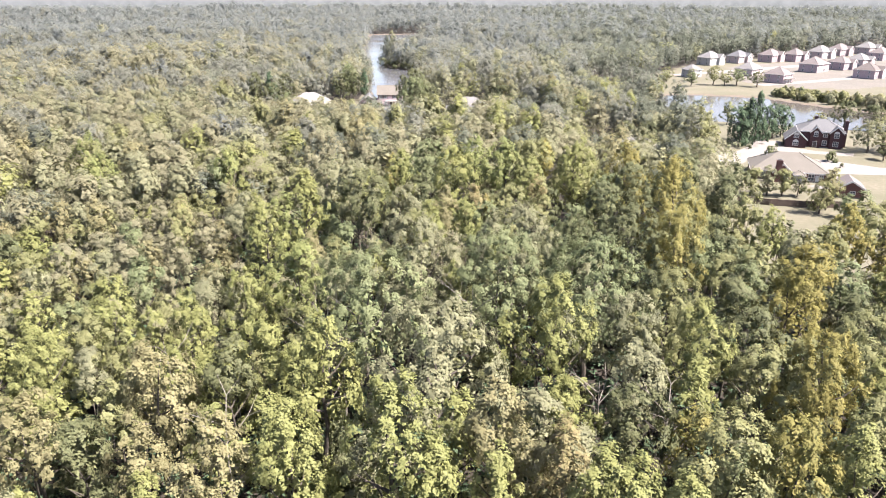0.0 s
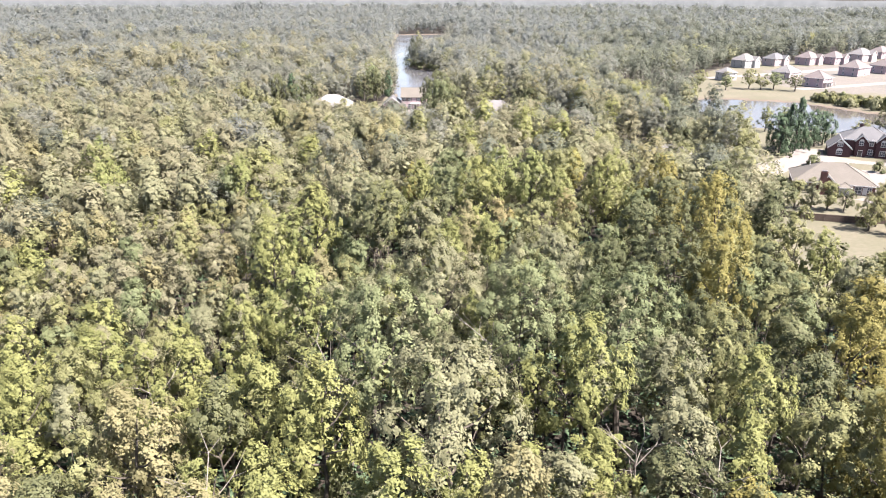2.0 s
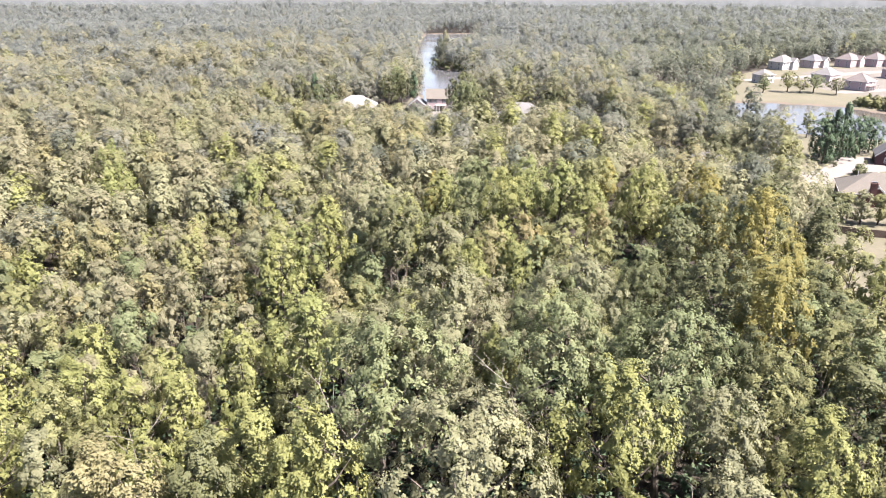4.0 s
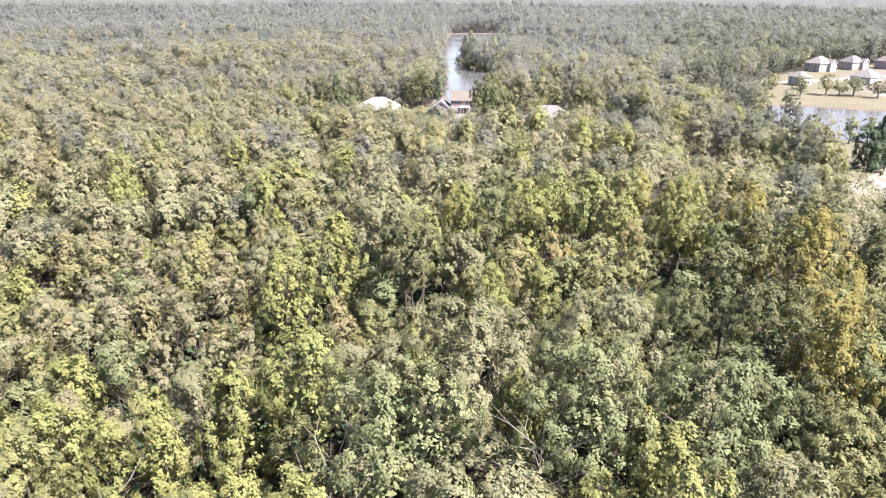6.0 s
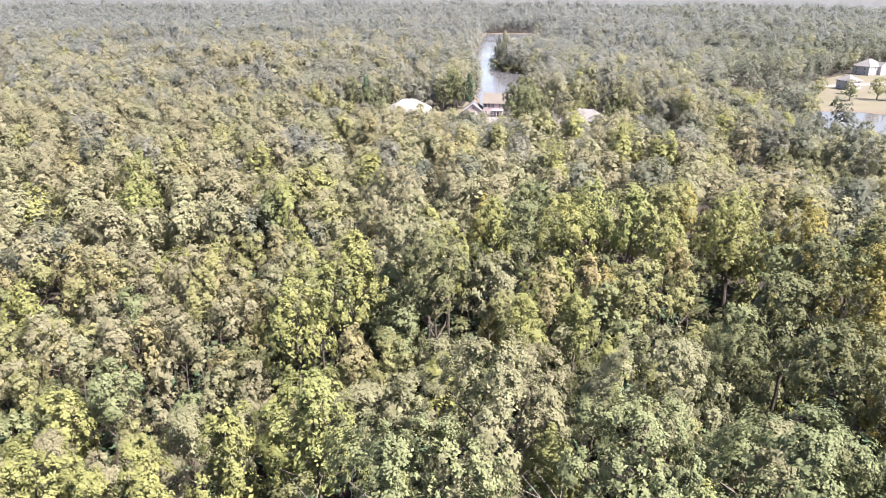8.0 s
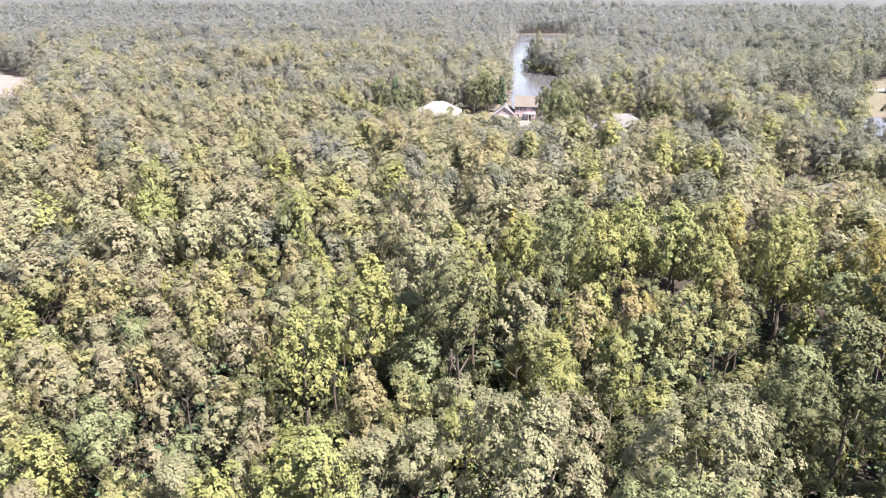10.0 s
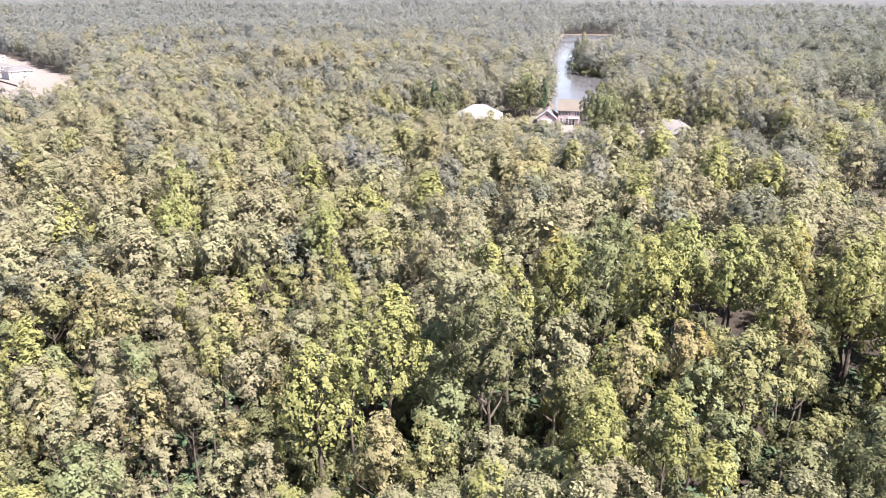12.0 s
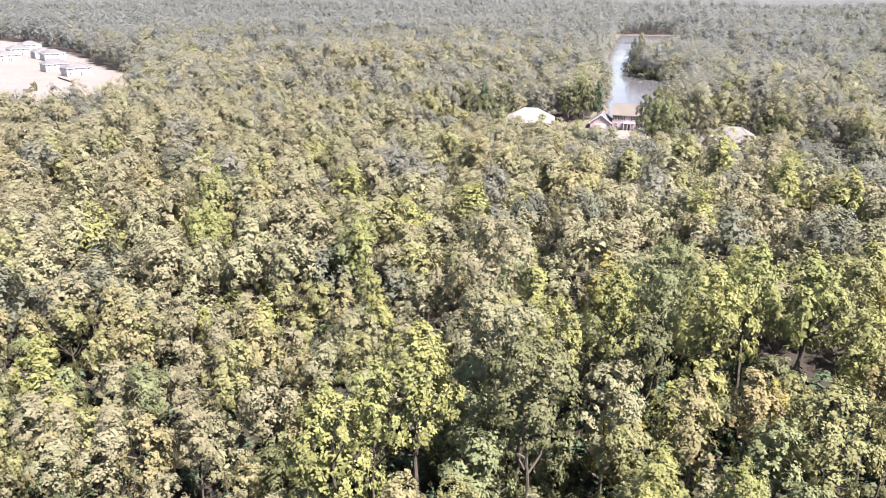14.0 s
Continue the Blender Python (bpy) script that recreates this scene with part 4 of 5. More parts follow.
def house_at(name, x, y, yaw, label, group=""):
    root = new(name)
    root.matrix_basis = pose(x, y, float(land(np.array(float(x)), np.array(float(y)))), 0, 0, yaw)
    return tagged(root, label, "house", group)


def brick_mansion():
    """The two-storey brick house on the pond."""
    r = house_at("brick_house", 138.5, 270.5, -21, "two-storey dark red brick house with grey hipped roof and white-trimmed gables")
    foundation(r, -7.5, 10, -5.5, 6.5)
    walls(r, -5, 10, -5.5, 6.5, 6.0, M_BRICK_DARK)
    hip_roof(r, -5, 10, -5.5, 6.5, 5.9, 0.58, M_ROOF_GREY, label="grey shingled hip roof")
    gable_wing(r, -9.6, -2.6, -8.5, 2.0, 3.2, 0.85, M_BRICK_DARK, M_ROOF_GREY)
    gable_wing(r, -1.2, 2.2, -6.2, -2.5, 5.8, 1.05, M_BRICK_DARK, M_ROOF_GREY)
    gable_wing(r, 5.2, 9.4, -6.4, -2.5, 5.8, 1.0, M_BRICK_DARK, M_ROOF_GREY)
    g = pose(0, -8.5, 0)
    window(r, g, -6.1, 0.9, 1.7, 1.2, True, bars=2)
    window(r, g, -6.1, 3.7, 1.5, 1.0, True, bars=2)
    a = pose(0, -6.2, 0)
    window(r, a, 0.5, 4.1, 1.2, 1.4, True)
    doorway(r, a, 0.5, 1.2, 2.3, label="dark entrance door")
    b = pose(0, -6.4, 0)
    window(r, b, 7.3, 4.0, 1.5, 1.5, True)
    window(r, b, 7.3, 0.9, 1.6, 1.6, bars=2)
    f = pose(0, -5.5, 0)
    window(r, f, 3.7, 4.0, 1.2, 1.5, True)
    window(r, f, 3.7, 0.9, 1.3, 1.7)
    for u in (-3.0, 1.5):
        window(r, wall_frame("right", 20, 12), u, 0.9, 1.2, 1.6)
        window(r, wall_frame("right", 20, 12), u, 4.0, 1.2, 1.5)
    chimney(r, 10.5, -1.5, 0, 9.6, 1.1, 1.9, M_BRICK_DARK)
    chimney(r, 0.5, 2.0, 8.3, 10.2, 1.2, 1.0, M_BRICK_DARK)


def tan_roofed_house():
    """The single-storey brick house with a broad hipped roof, seen from its garden."""
    r = house_at("brick_bungalow", 107.5, 222.5, -18, "single-storey red brick house with a broad tan hipped roof")
    foundation(r, -10.5, 10.5, -7.5, 7.5)
    walls(r, -10.5, 10.5, -7.5, 7.5, 2.9, M_BRICK)
    hip_roof(r, -10.5, 10.5, -7.5, 7.5, 2.9, 0.56, M_ROOF_TAN, label="tan shingled hip roof")
    gable_wing(r, -4.6, 0.4, -9.4, -3.0, 3.0, 0.95, M_BRICK, M_ROOF_TAN)
    walls(r, 1.2, 4.2, -10.0, -7.5, 2.5, M_SIDING)
    hip_roof(r, 1.2, 4.2, -10.0, -6.0, 2.5, 0.5, M_ROOF_TAN, 0.3, label="small porch roof")
    g = pose(0, -9.4, 0)
    window(r, g, -0.9, 0.8, 1.0, 1.5)
    chimney(r, -3.4, -9.9, 0, 6.6, 1.7, 0.9, M_BRICK)
    f = pose(0, -7.5, 0)
    window(r, f, 6.2, 0.5, 1.6, 1.9, bars=1)
    window(r, f, 9.0, 0.9, 1.0, 1.4)
    window(r, f, -7.5, 0.9, 1.6, 1.4, bars=2)
    doorway(r, f, 7.9, 0.9, 2.1, mat=M_TRIM, label="white garden door")
    for k in range(3):
        bm = bmesh.new()
        tube(bm, [(-6 + 5 * k, 2.0, 5.6), (-6 + 5 * k, 2.0, 7.0)], [0.12, 0.12], 8)
        part("vent_pipe", bm, M_TRIM, r, "white roof vent pipe")
    for u in (-4, 0, 4):
        window(r, wall_frame("right", 21, 15), u, 0.9, 1.2, 1.4)


def brick_shed():
    r = house_at("brick_garage", 115.0, 199.5, -20, "small red brick garage with a pinkish gabled roof", "")
    gable_wing(r, -3.4, 3.4, -4.0, 4.5, 2.7, 0.62, M_BRICK, M_ROOF_PINK)
    foundation(r, -3.4, 3.4, -4.0, 4.5)
    window(r, pose(0, -4.0, 0), 0.5, 0.9, 1.2, 1.0)
    doorway(r, wall_frame("left", 6.8, 8.5), 0.5, 0.9, 2.1)


def two_storey(name, x, y, yaw, w, d, wall, roof, label, wing=0, h=5.7, porch=False, pitch=0.66, group="houses across the pond"):
    """A plain estate house: hipped roof, two rows of windows, a front gable or a porch."""
    r = house_at(name, x, y, yaw, label, group)
    foundation(r, -w / 2, w / 2, -d / 2, d / 2)
    walls(r, -w / 2, w / 2, -d / 2, d / 2, h, wall)
    hip_roof(r, -w / 2, w / 2, -d / 2, d / 2, h, pitch, roof)
    f = wall_frame("front", w, d)
    n = max(2, int(w / 3.6))
    for k in range(n):
        u = -w / 2 + w * (k + 0.5) / n
        for z in ((3.6, 0.9) if h > 4 else (0.9,)):
            if wing and u * wing > w * 0.1:
                continue
            window(r, f, u, z, 1.1, 1.45)
    for side in ("left", "right"):
        for u in (-d / 4, d / 4):
            for z in ((3.6, 0.9) if h > 4 else (0.9,)):
                window(r, wall_frame(side, w, d), u, z, 0.95, 1.4)
    if wing:
        c = wing * w * 0.27
        gable_wing(r, c - w * 0.2, c + w * 0.2, -d / 2 - 2.2, -d / 2 + 2.5, h - 0.3, 0.8, wall, roof)
        g = pose(0, -d / 2 - 2.2, 0)
        doorway(r, g, c, min(4.6, w * 0.33), 2.2, "garage_door", M_TRIM, "white panelled garage door")
        if h > 4:
            window(r, g, c, 3.5, 1.7, 1.4, bars=2)
    else:
        doorway(r, f, 0.9, 1.1, 2.2)
    if porch:
        bm = bmesh.new()
        box(bm, -w / 2 + 0.5, w / 2 - 0.5, -d / 2 - 2.2, -d / 2 - 0.01, 2.7, 2.95)
        p = part("porch_roof", bm, roof, r)
        for k in range(4):
            x0 = -w / 2 + 0.8 + (w - 1.8) * k / 3
            bm = bmesh.new()
            box(bm, x0, x0 + 0.22, -d / 2 - 2.1, -d / 2 - 1.88, 0, 2.7)
            part("post", bm, M_TRIM, p, "white porch post")
    return r


def pond_estate():
    pink = "two-storey pinkish brick house with a hipped shingle roof"
    for x, y, yaw, w, d, wall, roof, label, wing, h, porch in (
        (165, 493, 28, 9, 9, M_SIDING, M_ROOF_PALE, "cream house with a pale grey hipped roof by the pond", 0, 5.2, False),
        (206, 577, 36, 16, 12, M_SIDING, M_ROOF_PALE, "white-fronted two-storey house with pale roof", 1, 5.8, False),
        (234, 592, 34, 15, 11, M_BRICK_TAN, M_ROOF_GREY, "tan brick two-storey house with grey roof", 1, 5.6, False),
        (263, 601, 38, 16, 12, M_BRICK_PINK, M_ROOF_PINK, pink, 1, 5.8, False),
        (285, 606, 30, 14, 12, M_BRICK_PINK, M_ROOF_PINK, pink, 1, 5.8, False),
        (318, 631, 34, 18, 13, M_BRICK_TAN, M_ROOF_PALE, "tan brick two-storey house with pale roof", 1, 6.0, False),
        (348, 658, 30, 16, 12, M_BRICK_PINK, M_ROOF_PINK, pink, 1, 6.0, False),
        (208, 505, 40, 15, 12, M_BRICK_TAN, M_ROOF_PALE, "low tan brick house with a pale hipped roof", 0, 4.6, False),
        (210, 464, 42, 13, 12, M_BRICK_PINK, M_ROOF_PINK, "pinkish brick house with a white-posted porch facing the pond", 0, 5.4, True),
        (262, 526, 38, 17, 13, M_BRICK_PINK, M_ROOF_PINK, pink, 0, 5.8, False),
        (289, 541, 32, 13, 12, M_BRICK_PINK, M_ROOF_PINK, pink, 1, 5.6, False),
        (313, 561, 36, 14, 12, M_BRICK_TAN, M_ROOF_PALE, "tan brick two-storey house with pale roof", 1, 5.8, False),
        (279, 488, 44, 15, 13, M_BRICK_PINK, M_ROOF_BROWN, "pinkish brick house with a brown roof and front gable", 1, 5.6, False),
        (382, 676, 34, 17, 13, M_BRICK_TAN, M_ROOF_PALE, "tan brick two-storey house with pale roof", 1, 6.0, False),
        (360, 616, 34, 16, 12, M_BRICK_PINK, M_ROOF_PINK, pink, 1, 6.0, False),
    ):
        two_storey("estate_house", x, y, yaw, w, d, wall, roof, label, wing, h, porch)


def clearing_estate():
    for x, y, w, d in ((-369, 430, 15, 11), (-399, 443, 15, 11), (-458, 499, 15, 11), (-476, 507, 14, 11), (-514, 520, 15, 11), (-478, 477, 14, 10), (-540, 555, 15, 11), (-415, 395, 14, 10), (-440, 420, 14, 10)):
        two_storey("white_house", x, y, 64, w, d, M_SIDING, M_ROOF_GREY, "white-sided house with a grey roof in the sandy clearing", 0, 5.0, False, 0.45, "houses in the clearing")


def lake_house():
    r = house_at("brick_lake_house", -26.6, 368.5, 3, "two-storey pinkish brick lake house with a pale roof and white porch")
    foundation(r, -6, 6, -4.2, 5.2)
    walls(r, -6, 6, -4.2, 5.2, 6.0, M_BRICK_PINK)
    gable = bmesh.new()
    for x0, x1 in ((-6.5, 6.5),):
        a = [gable.verts.new((x0, y, z)) for y, z in ((-4.7, 5.75), (0.5, 9.8), (5.7, 5.75), (5.7, 5.55), (0.5, 9.55), (-4.7, 5.55))]
        b = [gable.verts.new((x1, v.co.y, v.co.z)) for v in a]
        gable.faces.new(a), gable.faces.new(b[::-1])
        for k in range(6):
            gable.faces.new((a[k], a[(k + 1) % 6], b[(k + 1) % 6], b[k]))
    part("roof", gable, M_ROOF_TAN, r, "pale tan shingled gable roof")
    for x in (-5.98, 5.9):
        bm = bmesh.new()
        a = [bm.verts.new((x, y, z)) for y, z in ((-4.2, 5.9), (5.2, 5.9), (0.5, 9.5))]
        b = [bm.verts.new((x + 0.08, v.co.y, v.co.z)) for v in a]
        bm.faces.new(a), bm.faces.new(b[::-1])
        for k in range(3):
            bm.faces.new((a[k], a[(k + 1) % 3], b[(k + 1) % 3], b[k]))
        part("wall", bm, M_BRICK_PINK, r)
    f = pose(0, -4.2, 0)
    for u in (-4.6, -2.2, 2.2, 4.6):
        window(r, f, u, 3.9, 1.0, 1.5)
        if u < 0 or u > 4:
            window(r, f, u, 0.9, 1.0, 1.6)
        for s in (-0.85, 0.85):
            bm = bmesh.new()
            box(bm, u + s - 0.2, u + s + 0.2, -4.28, -4.19, 3.8, 5.5)
            part("shutter", bm, M_DOOR, r, "dark window shutter")
    doorway(r, f, 0.6, 1.2, 2.2, label="dark entrance door")
    bm = bmesh.new()
    box(bm, -1.6, 2.8, -6.2, -4.22, 2.75, 3.05)
    p = part("porch_roof", bm, M_TRIM, r, "white porch roof")
    for x in (-1.5, 0.0, 1.2, 2.6):
        bm = bmesh.new()
        tube(bm, [(x, -6.0, 0), (x, -6.0, 2.75)], [0.14, 0.12], 8)
        part("post", bm, M_TRIM, p, "white porch post")
    w = house_at("brick_lake_garage", -37.1, 367.0, 3, "low pinkish brick garage wing with a pale gabled roof")
    gable_wing(w, -4.0, 4.0, -4.5, 5.0, 2.8, 0.75, M_BRICK_PINK, M_ROOF_GREY)
    foundation(w, -4.0, 4.0, -4.5, 5.0)
    doorway(w, pose(0, -4.5, 0), 0, 4.6, 2.2, "garage_door", M_TRIM, "white panelled garage door")
    window(w, pose(0, -4.5, 0), 0, 3.3, 1.0, 1.0)


brick_mansion()
tan_roofed_house()
brick_shed()
lake_house()
two_storey("pale_roofed_house", -64.8, 357.0, 10, 19, 14, M_BRICK_TAN, M_ROOF_WHITE, "low house with a very pale hipped roof among trees", 0, 3.2, False, 0.62, "houses by the lake")
two_storey("pale_roofed_house", 11.5, 338.0, -8, 20, 14, M_BRICK_TAN, M_ROOF_PALE, "low house with a pale grey hipped roof hidden by trees", -1, 3.2, False, 0.7, "houses by the lake")
two_storey("pale_roofed_house", 66.5, 246.0, -22, 17, 12, M_BRICK_TAN, M_ROOF_PALE, "low house with a pale grey roof half hidden by trees", 0, 3.2, False, 0.66, "houses by the lake")
pond_estate()
clearing_estate()

# ---- drives and roads ----
flat_patch("driveway", [(93, 240), (97, 252), (104, 256), (113, 266), (121, 279), (130, 277), (126, 268), (135, 258), (146, 254), (143, 249), (125, 256), (112, 252), (106, 246), (100, 238)], 0.05, M_CONCRETE, "pale concrete driveway before the brick house", "driveway")
flat_patch("driveway", [(126, 246), (131, 243), (142, 233), (158, 224), (154, 217), (138, 222), (124, 224), (120, 208), (111, 205), (108, 209), (117, 213), (120, 232)], 0.05, M_CONCRETE, "pale concrete drive beside the garage", "driveway")
flat_patch("road", [(150, 505), (175, 520), (215, 540), (260, 568), (300, 585), (350, 625), (420, 680), (424, 674), (356, 618), (306, 576), (264, 556), (220, 530), (180, 511), (152, 498)], 0.05, M_CONCRETE, "pale concrete estate road", "road")
flat_patch("road", [(190, 452), (228, 470), (300, 508), (420, 570), (424, 563), (304, 499), (232, 462), (194, 445)], 0.05, M_CONCRETE, "pale concrete estate road", "road")
flat_patch("road", [(-345, 376), (-400, 366), (-600, 330), (-600, 322), (-400, 358), (-345, 368)], 0.05, M_ASPHALT, "grey asphalt road through the clearing", "road")
flat_patch("driveway", [(-40, 362), (-18, 362), (-12, 334), (-8, 316), (-18, 312), (-22, 334), (-30, 352)], 0.05, M_CONCRETE, "pale drive before the lake house", "driveway")
flat_patch("driveway", [(-4, 326), (6, 332), (18, 338), (24, 332), (8, 322), (4, 300), (-4, 300)], 0.05, M_CONCRETE, "pale drive among the trees", "driveway")


# ---- garden things ----
def board_fence(points, label, width=0.15):
    root = tagged(new("board_fence"), label, "fence")
    for (ax, ay), (bx, by) in zip(points, points[1:]):
        length = math.hypot(bx - ax, by - ay)
        n = max(1, round(length / 2.4))
        yaw = math.degrees(math.atan2(by - ay, bx - ax))
        for k in range(n):
            x, y = ax + (bx - ax) * k / n, ay + (by - ay) * k / n
            m = pose(x, y, 0, 0, 0, yaw)
            s = length / n
            bm = bmesh.new()
            box(bm, -0.06, 0.06, -0.06, 0.06, -0.1, 1.95)
            bm.transform(m)
            part("post", bm, M_FENCE, root)
            for z in (0.4, 1.4):
                bm = bmesh.new()
                box(bm, 0.06, s - 0.06, -0.01, 0.04, z, z + 0.09)
                bm.transform(m)
                part("rail", bm, M_FENCE, root)
            for j in range(int(s / width)):
                u = 0.08 + j * width
                bm = bmesh.new()
                box(bm, u, u + width - 0.008, -0.035, -0.012, 0.06, 1.8 + 0.03 * ((j * 7 + k) % 3))
                bm.transform(m)
                part("board", bm, M_FENCE, root)
    return root


board_fence([(80.5, 191.5), (88, 188.5), (97, 186.5), (106, 186)], "weathered brown board fence behind the brick bungalow")
board_fence([(-367, 413), (-339, 397)], "dark low board fence in the sandy clearing", 0.55).scale.z = 0.5


def bush(x, y, radius, height, colour, label, v=0, name="bush"):
    key = ("bush", colour, v)
    if key not in CROWNS:
        rng = np.random.default_rng(70 + v)
        c, o = crown_clumps(rng, "round", 45)
        q = leaf_quads(rng, c * np.array([0.85, 0.85, 0.9]), o, 0.22 * (0.7 + 0.6 * rng.random(len(c))), 24, 0.1)
        CROWNS[key] = mesh_of("bush", q, np.arange(len(q)).reshape(-1, 4), [LEAF[colour]])
    ob = new(name, CROWNS[key])
    ob.matrix_basis = Matrix.LocRotScale((x, y, float(land(np.array(float(x)), np.array(float(y))))), Euler((0, 0, x)), (radius, radius, height))
    return tagged(ob, label, "bush", "bushes")


bush(115, 251, 2.7, 3.0, "dark", "rounded clipped dark green bush by the drive")
bush(131, 241, 2.6, 3.2, "dark", "rounded green bush on the lawn")
for k, (x, y) in enumerate(((130, 232), (123, 265), (112, 262))):
    bush(x, y, 0.8, 1.4, "dark", "small dark shrub on the lawn", 1)
for x, y, r, h in ((128, 431, 2.6, 3.4), (121, 424, 3, 3), (109, 428, 3, 3), (136, 424, 2.4, 3)):
    bush(x, y, r, h, "dark", "dark bush at the pond's far end", 2)
bank = random.Random(9)
for k in range(84):
    f = k / 83
    off = bank.uniform(2, 22) * (0.45 + f)
    x = float(np.interp(f, (0, .25, .45, .7, 1), (180, 195, 213, 251, 300))) + 0.45 * off
    y = float(np.interp(f, (0, .25, .45, .7, 1), (398, 366, 342, 325, 307))) + 0.9 * off
    bush(x, y, bank.uniform(2.6, 4.8), bank.uniform(3.2, 4.8 + 4.2 * f), bank.choice(("olive", "tan", "greyt", "green", "olive", "dark", "grey")), "untrimmed bush on the pond's bank", 2 + k % 3)
for x, y in ((-336, 366), (-352, 352)):
    bush(x, y, 2.4, 4.2, "dark", "dark bush at the sandy clearing's edge", 3)
for x, y, r, h, c in ((-30, 361.5, 1.0, 1.3, "dark"), (-20, 362.5, 1.0, 1.2, "dark"), (-52, 347, 2.5, 3, "green"), (-45, 352, 2.2, 2.6, "dark")):
    bush(x, y, r, h, c, "low shrub before the lake house", 1)

for k, (x, y, h, r) in enumerate(((109.5, 266, 13, 5.2), (114, 270, 17, 6.0), (118.5, 274, 18.5, 5.6), (124, 279.5, 12.5, 5.4), (129, 282.5, 13, 5.6), (133.5, 285.5, 12, 5.0), (113, 277, 13, 5.0))):
    tree("cedar", x, y, h, r, 2, k % 3, k * 1.3, "cedar_tree", "dense dark upright evergreen standing beside the drive", "cedars by the drive", "cone" if k < 3 else "round", 0.97)
garden = "young garden tree with grey-green leaves behind the bungalow"
for k, (x, y, h, r, c) in enumerate(((83, 203, 8, 3.8, "grey"), (87.5, 199.5, 8, 3.6, "olive"), (91.5, 198.5, 8.3, 3.7, "grey"), (95.5, 198, 7.6, 3.4, "olive"), (99.5, 197, 6, 2.9, "dark"), (101.0, 184, 10, 3.6, "tan"), (104.2, 189, 10, 3.0, "olive"), (97.5, 180.5, 8.5, 3.8, "olive"), (102, 177, 6, 3.0, "dark"), (79.5, 206, 8, 3.6, "olive"))):
    tree(c, x, y, h, r, 1, k % 4, k, "garden_tree", garden, "garden trees", "", 0.95)
lake_side = "broad tree with dull leaves at the edge of the gardens"
for k, (x, y, h, r, c) in enumerate(((151, 255, 11, 6.6, "grey"), (158, 258, 12, 6.8, "olive"), (162, 250, 11, 6.4, "grey"), (150, 243, 6, 3.4, "dark"), (160, 240, 9, 5, "olive"), (172, 262, 12, 6, "dark"), (112, 322, 9, 4, "dark"), (131, 318, 9, 4.5, "green"), (122, 312, 9, 3.6, "lime"), (168, 304, 11, 6.2, "dark"), (177, 299, 10, 5.5, "dark"), (190, 293, 10, 5.5, "dark"), (158, 306, 6, 4, "olive"), (100, 276, 11, 4.4, "grey"), (103, 292, 10, 4, "olive"), (98, 284, 12, 4.4, "grey"), (96, 268, 12, 4.4, "olive"), (92, 252, 13, 5, "grey"), (90, 242, 12, 4.6, "olive"), (88, 258, 13, 5, "grey"))):
    tree(c, x, y, h, r, 1, k % 4, k * 2.1, "shade_tree", lake_side, "shade trees", "", 0.86)
shore = "small round tree on the far bank of the pond"
for k, (x, y, h, r, c) in enumerate(((149, 444, 8, 4.6, "green"), (164, 449, 11, 5.6, "olive"), (170, 446, 7, 4.5, "olive"), (178, 448, 9.5, 7.0, "green"), (187, 440, 9, 5.6, "dark"), (141, 467, 9, 4.5, "olive"), (137, 458, 7, 4, "olive"), (158, 470, 8, 4, "grey"), (131, 446, 6, 4, "dark"))):
    tree(c, x, y, h, r, 1, k % 4, k * 1.7, "pond_tree", shore, "trees on the bank", "", 0.82)
# Dark and cedar leaves to the west carry the wood edge's shade as colour.
house_side = "tree standing close to the lake houses"
for k, (x, y, h, r, c) in enumerate(((-13, 323, 22, 7.8, "dark"), (-10, 308, 16, 6.6, "dark"), (-12, 315, 19, 6.4, "green"), (-17, 336, 17, 5, "dark"), (-6, 332, 15, 4.6, "dark"), (4, 321, 13, 6.4, "greyt"), (-1, 310, 8, 4.2, "grey"), (9, 313, 8.5, 5, "dark"), (16, 314, 10, 5.4, "grey"), (22, 320, 12, 6, "dark"), (27, 331, 14, 6, "dark"), (24, 349, 12, 5, "dark"), (31, 320, 11, 6, "dark"),
                                         (-52, 374, 15, 5, "dark"), (-46, 378, 17, 5, "dark"), (-41, 384, 16, 4.6, "cedar"), (-49, 384, 18, 5, "green"), (-77, 362, 16, 5, "dark"), (-82, 350, 18, 5.5, "cedar"), (-79, 342, 14, 4.4, "dark"), (-88, 346, 18, 5, "dark"), (-73, 345, 9, 3.6, "green"), (-66, 341, 7, 3.4, "dark"), (-57, 340, 8, 3.6, "olive"), (-50, 336, 8, 3.6, "greyt"), (-42, 337, 7, 3.2, "olive"), (-35, 331, 7, 3.5, "greyt"), (-29, 327, 7, 3.4, "olive"),
                                         (70, 234, 11, 4.2, "grey"), (76, 238, 9, 4, "dark"), (80, 246, 10, 4, "grey"), (54, 243, 8, 3.2, "olive"), (64.5, 235, 12.5, 4.6, "grey"), (66, 230, 11, 4.2, "olive"), (64, 256, 11, 4, "dark"), (72, 255, 11, 4, "dark"))):
    tree(c, x, y, h, r, 0, k % 4, k * 1.7, "house_tree", house_side, "trees by the lake houses", "", 0.88)


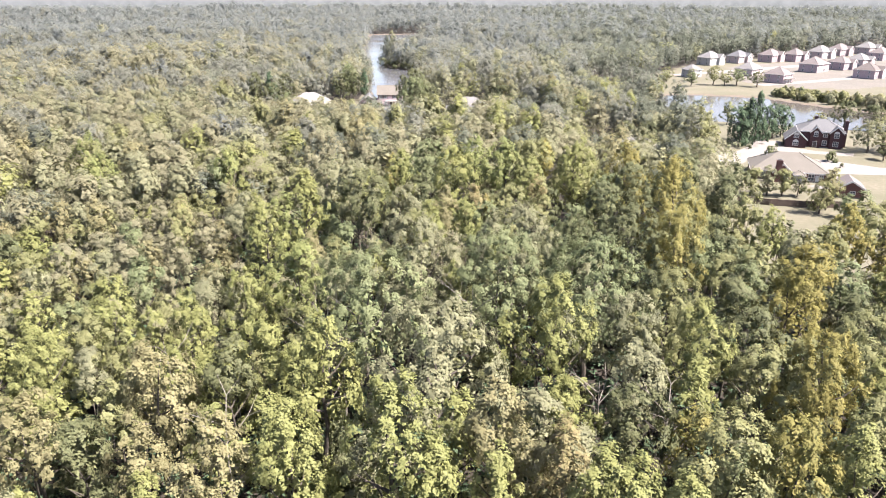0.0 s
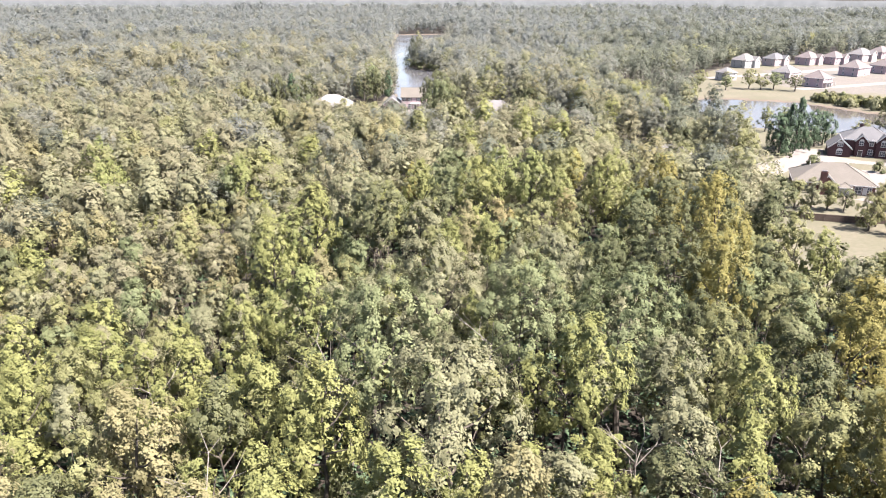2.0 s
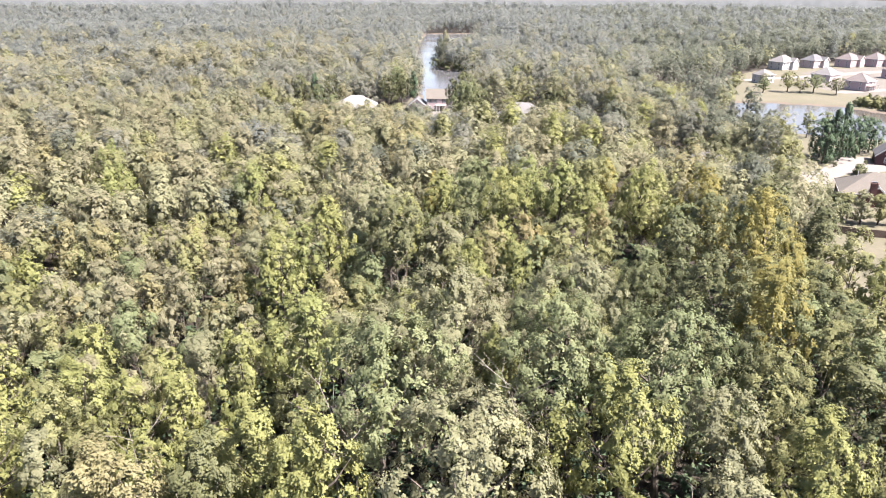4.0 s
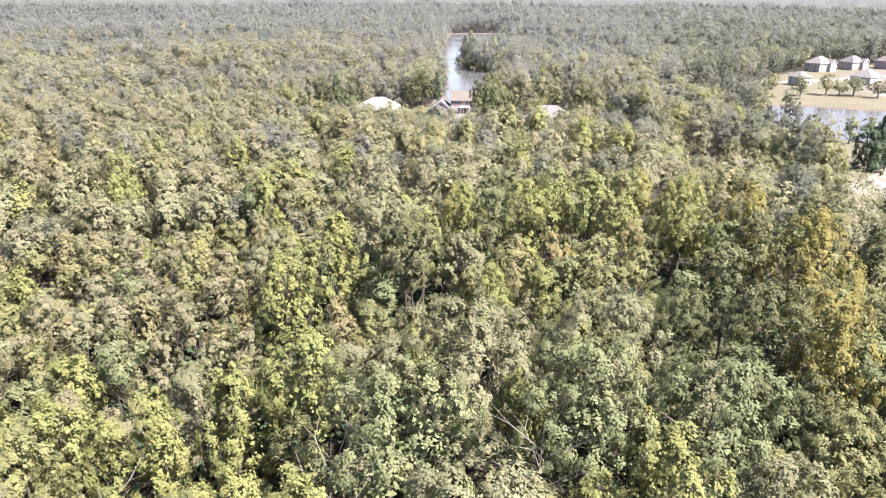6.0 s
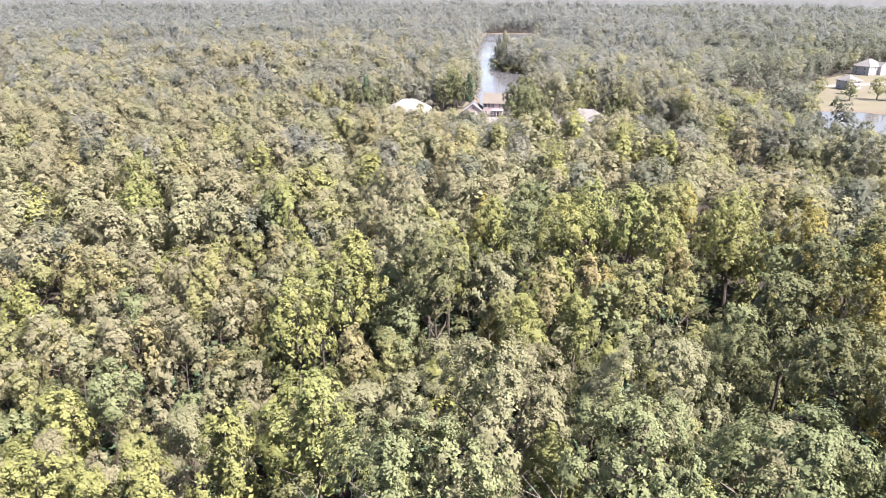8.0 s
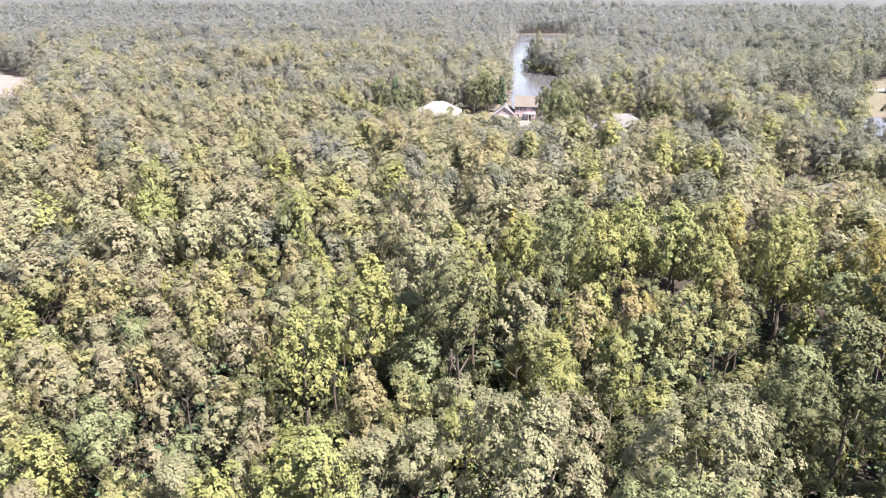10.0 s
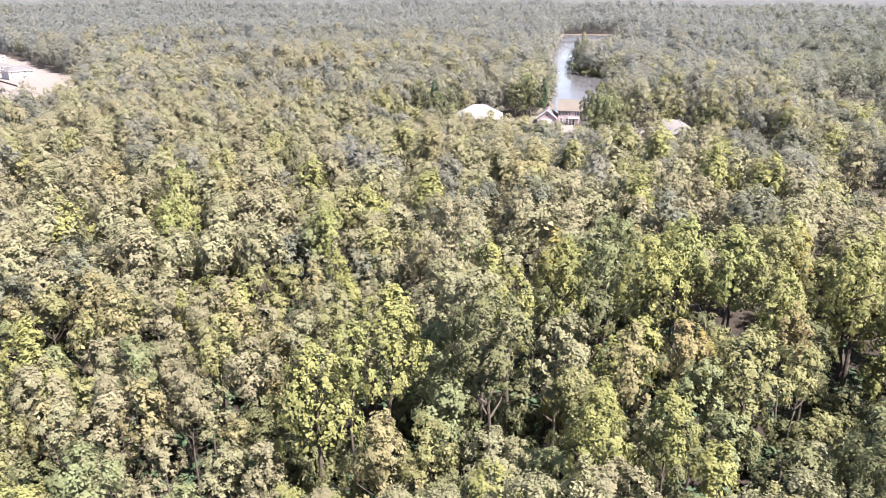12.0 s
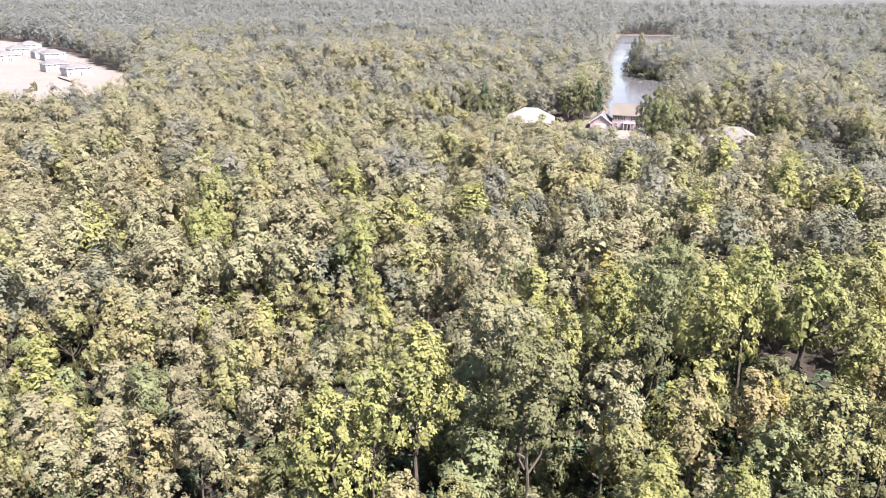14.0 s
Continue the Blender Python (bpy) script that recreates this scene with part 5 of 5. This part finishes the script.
# Leaf colours on the point are greyed to carry haze.
island = "tree on the lake's wooded point, leaves greyed for haze"
for k, (x, y, h, r) in enumerate(((-43, 582, 15, 4), (-40, 592, 17, 4.4), (-37, 575, 14, 4.4), (-31, 562, 12, 4.4), (-42, 606, 16, 4.6), (-35, 600, 15, 5), (-24, 558, 11, 4.6), (-28, 578, 14, 5), (-16, 550, 10, 4.6), (-18, 568, 13, 5))):
    tree(("haze_green", "grey", "haze_grey")[k % 3], x, y, h * (1.4 if k < 3 else 1.05), r, 0, k % 4, k * 1.1, "point_tree", island, "trees on the point", "", 0.9)


def dead_tree(x, y, h, seed):
    """A bare, bleached tree with forked limbs."""
    rng = random.Random(seed)
    root = tagged(new("dead_tree"), "bare pale dead tree among the leafy crowns", "tree", "dead trees")
    root.matrix_basis = pose(x, y, 0, 0, 0, seed * 50)
    bm = bmesh.new()
    tube(bm, [(0, 0, -.1), (.2, .1, h * .4), (-.1, .3, h * .7), (.3, .2, h)], [.16, .12, .07, .02], 6)
    part("trunk", bm, M_DEAD, root)
    for k in range(8):
        f = rng.uniform(.5, .95)
        a = k * 2.3
        p = Vector((0.1, 0.2, h * f))
        q = p + Vector((math.cos(a), math.sin(a), 0.9)) * h * .12
        e = q + Vector((math.cos(a + .5), math.sin(a + .5), 0.8)) * h * .1
        e2 = q + Vector((math.cos(a - .7), math.sin(a - .7), 0.5)) * h * .09
        bm = bmesh.new()
        tube(bm, [p, q, e], [.05, .035, .012], 5)
        tube(bm, [q, e2], [.03, .01], 5)
        part("branch", bm, M_DEAD, root)


for k, (x, y, h) in enumerate(((-13.5, 76, 21), (3.5, 79, 22), (-20, 58, 18), (-12.5, 82, 17), (-31, 73, 18), (16, 66, 17), (22, 62, 18), (-88, 178, 19))):
    dead_tree(x, y, h, k)

for k, (x, y, r) in enumerate(((-14, 533, 4), (-21, 538, 4.5), (-28, 543, 4), (-35, 551, 4.5), (-41, 561, 4), (-46, 574, 4), (-9, 527, 4))):
    bush(x, y, r, 4.5, "dark", "low dark bush hanging over the lake's edge", 2 + k % 3)
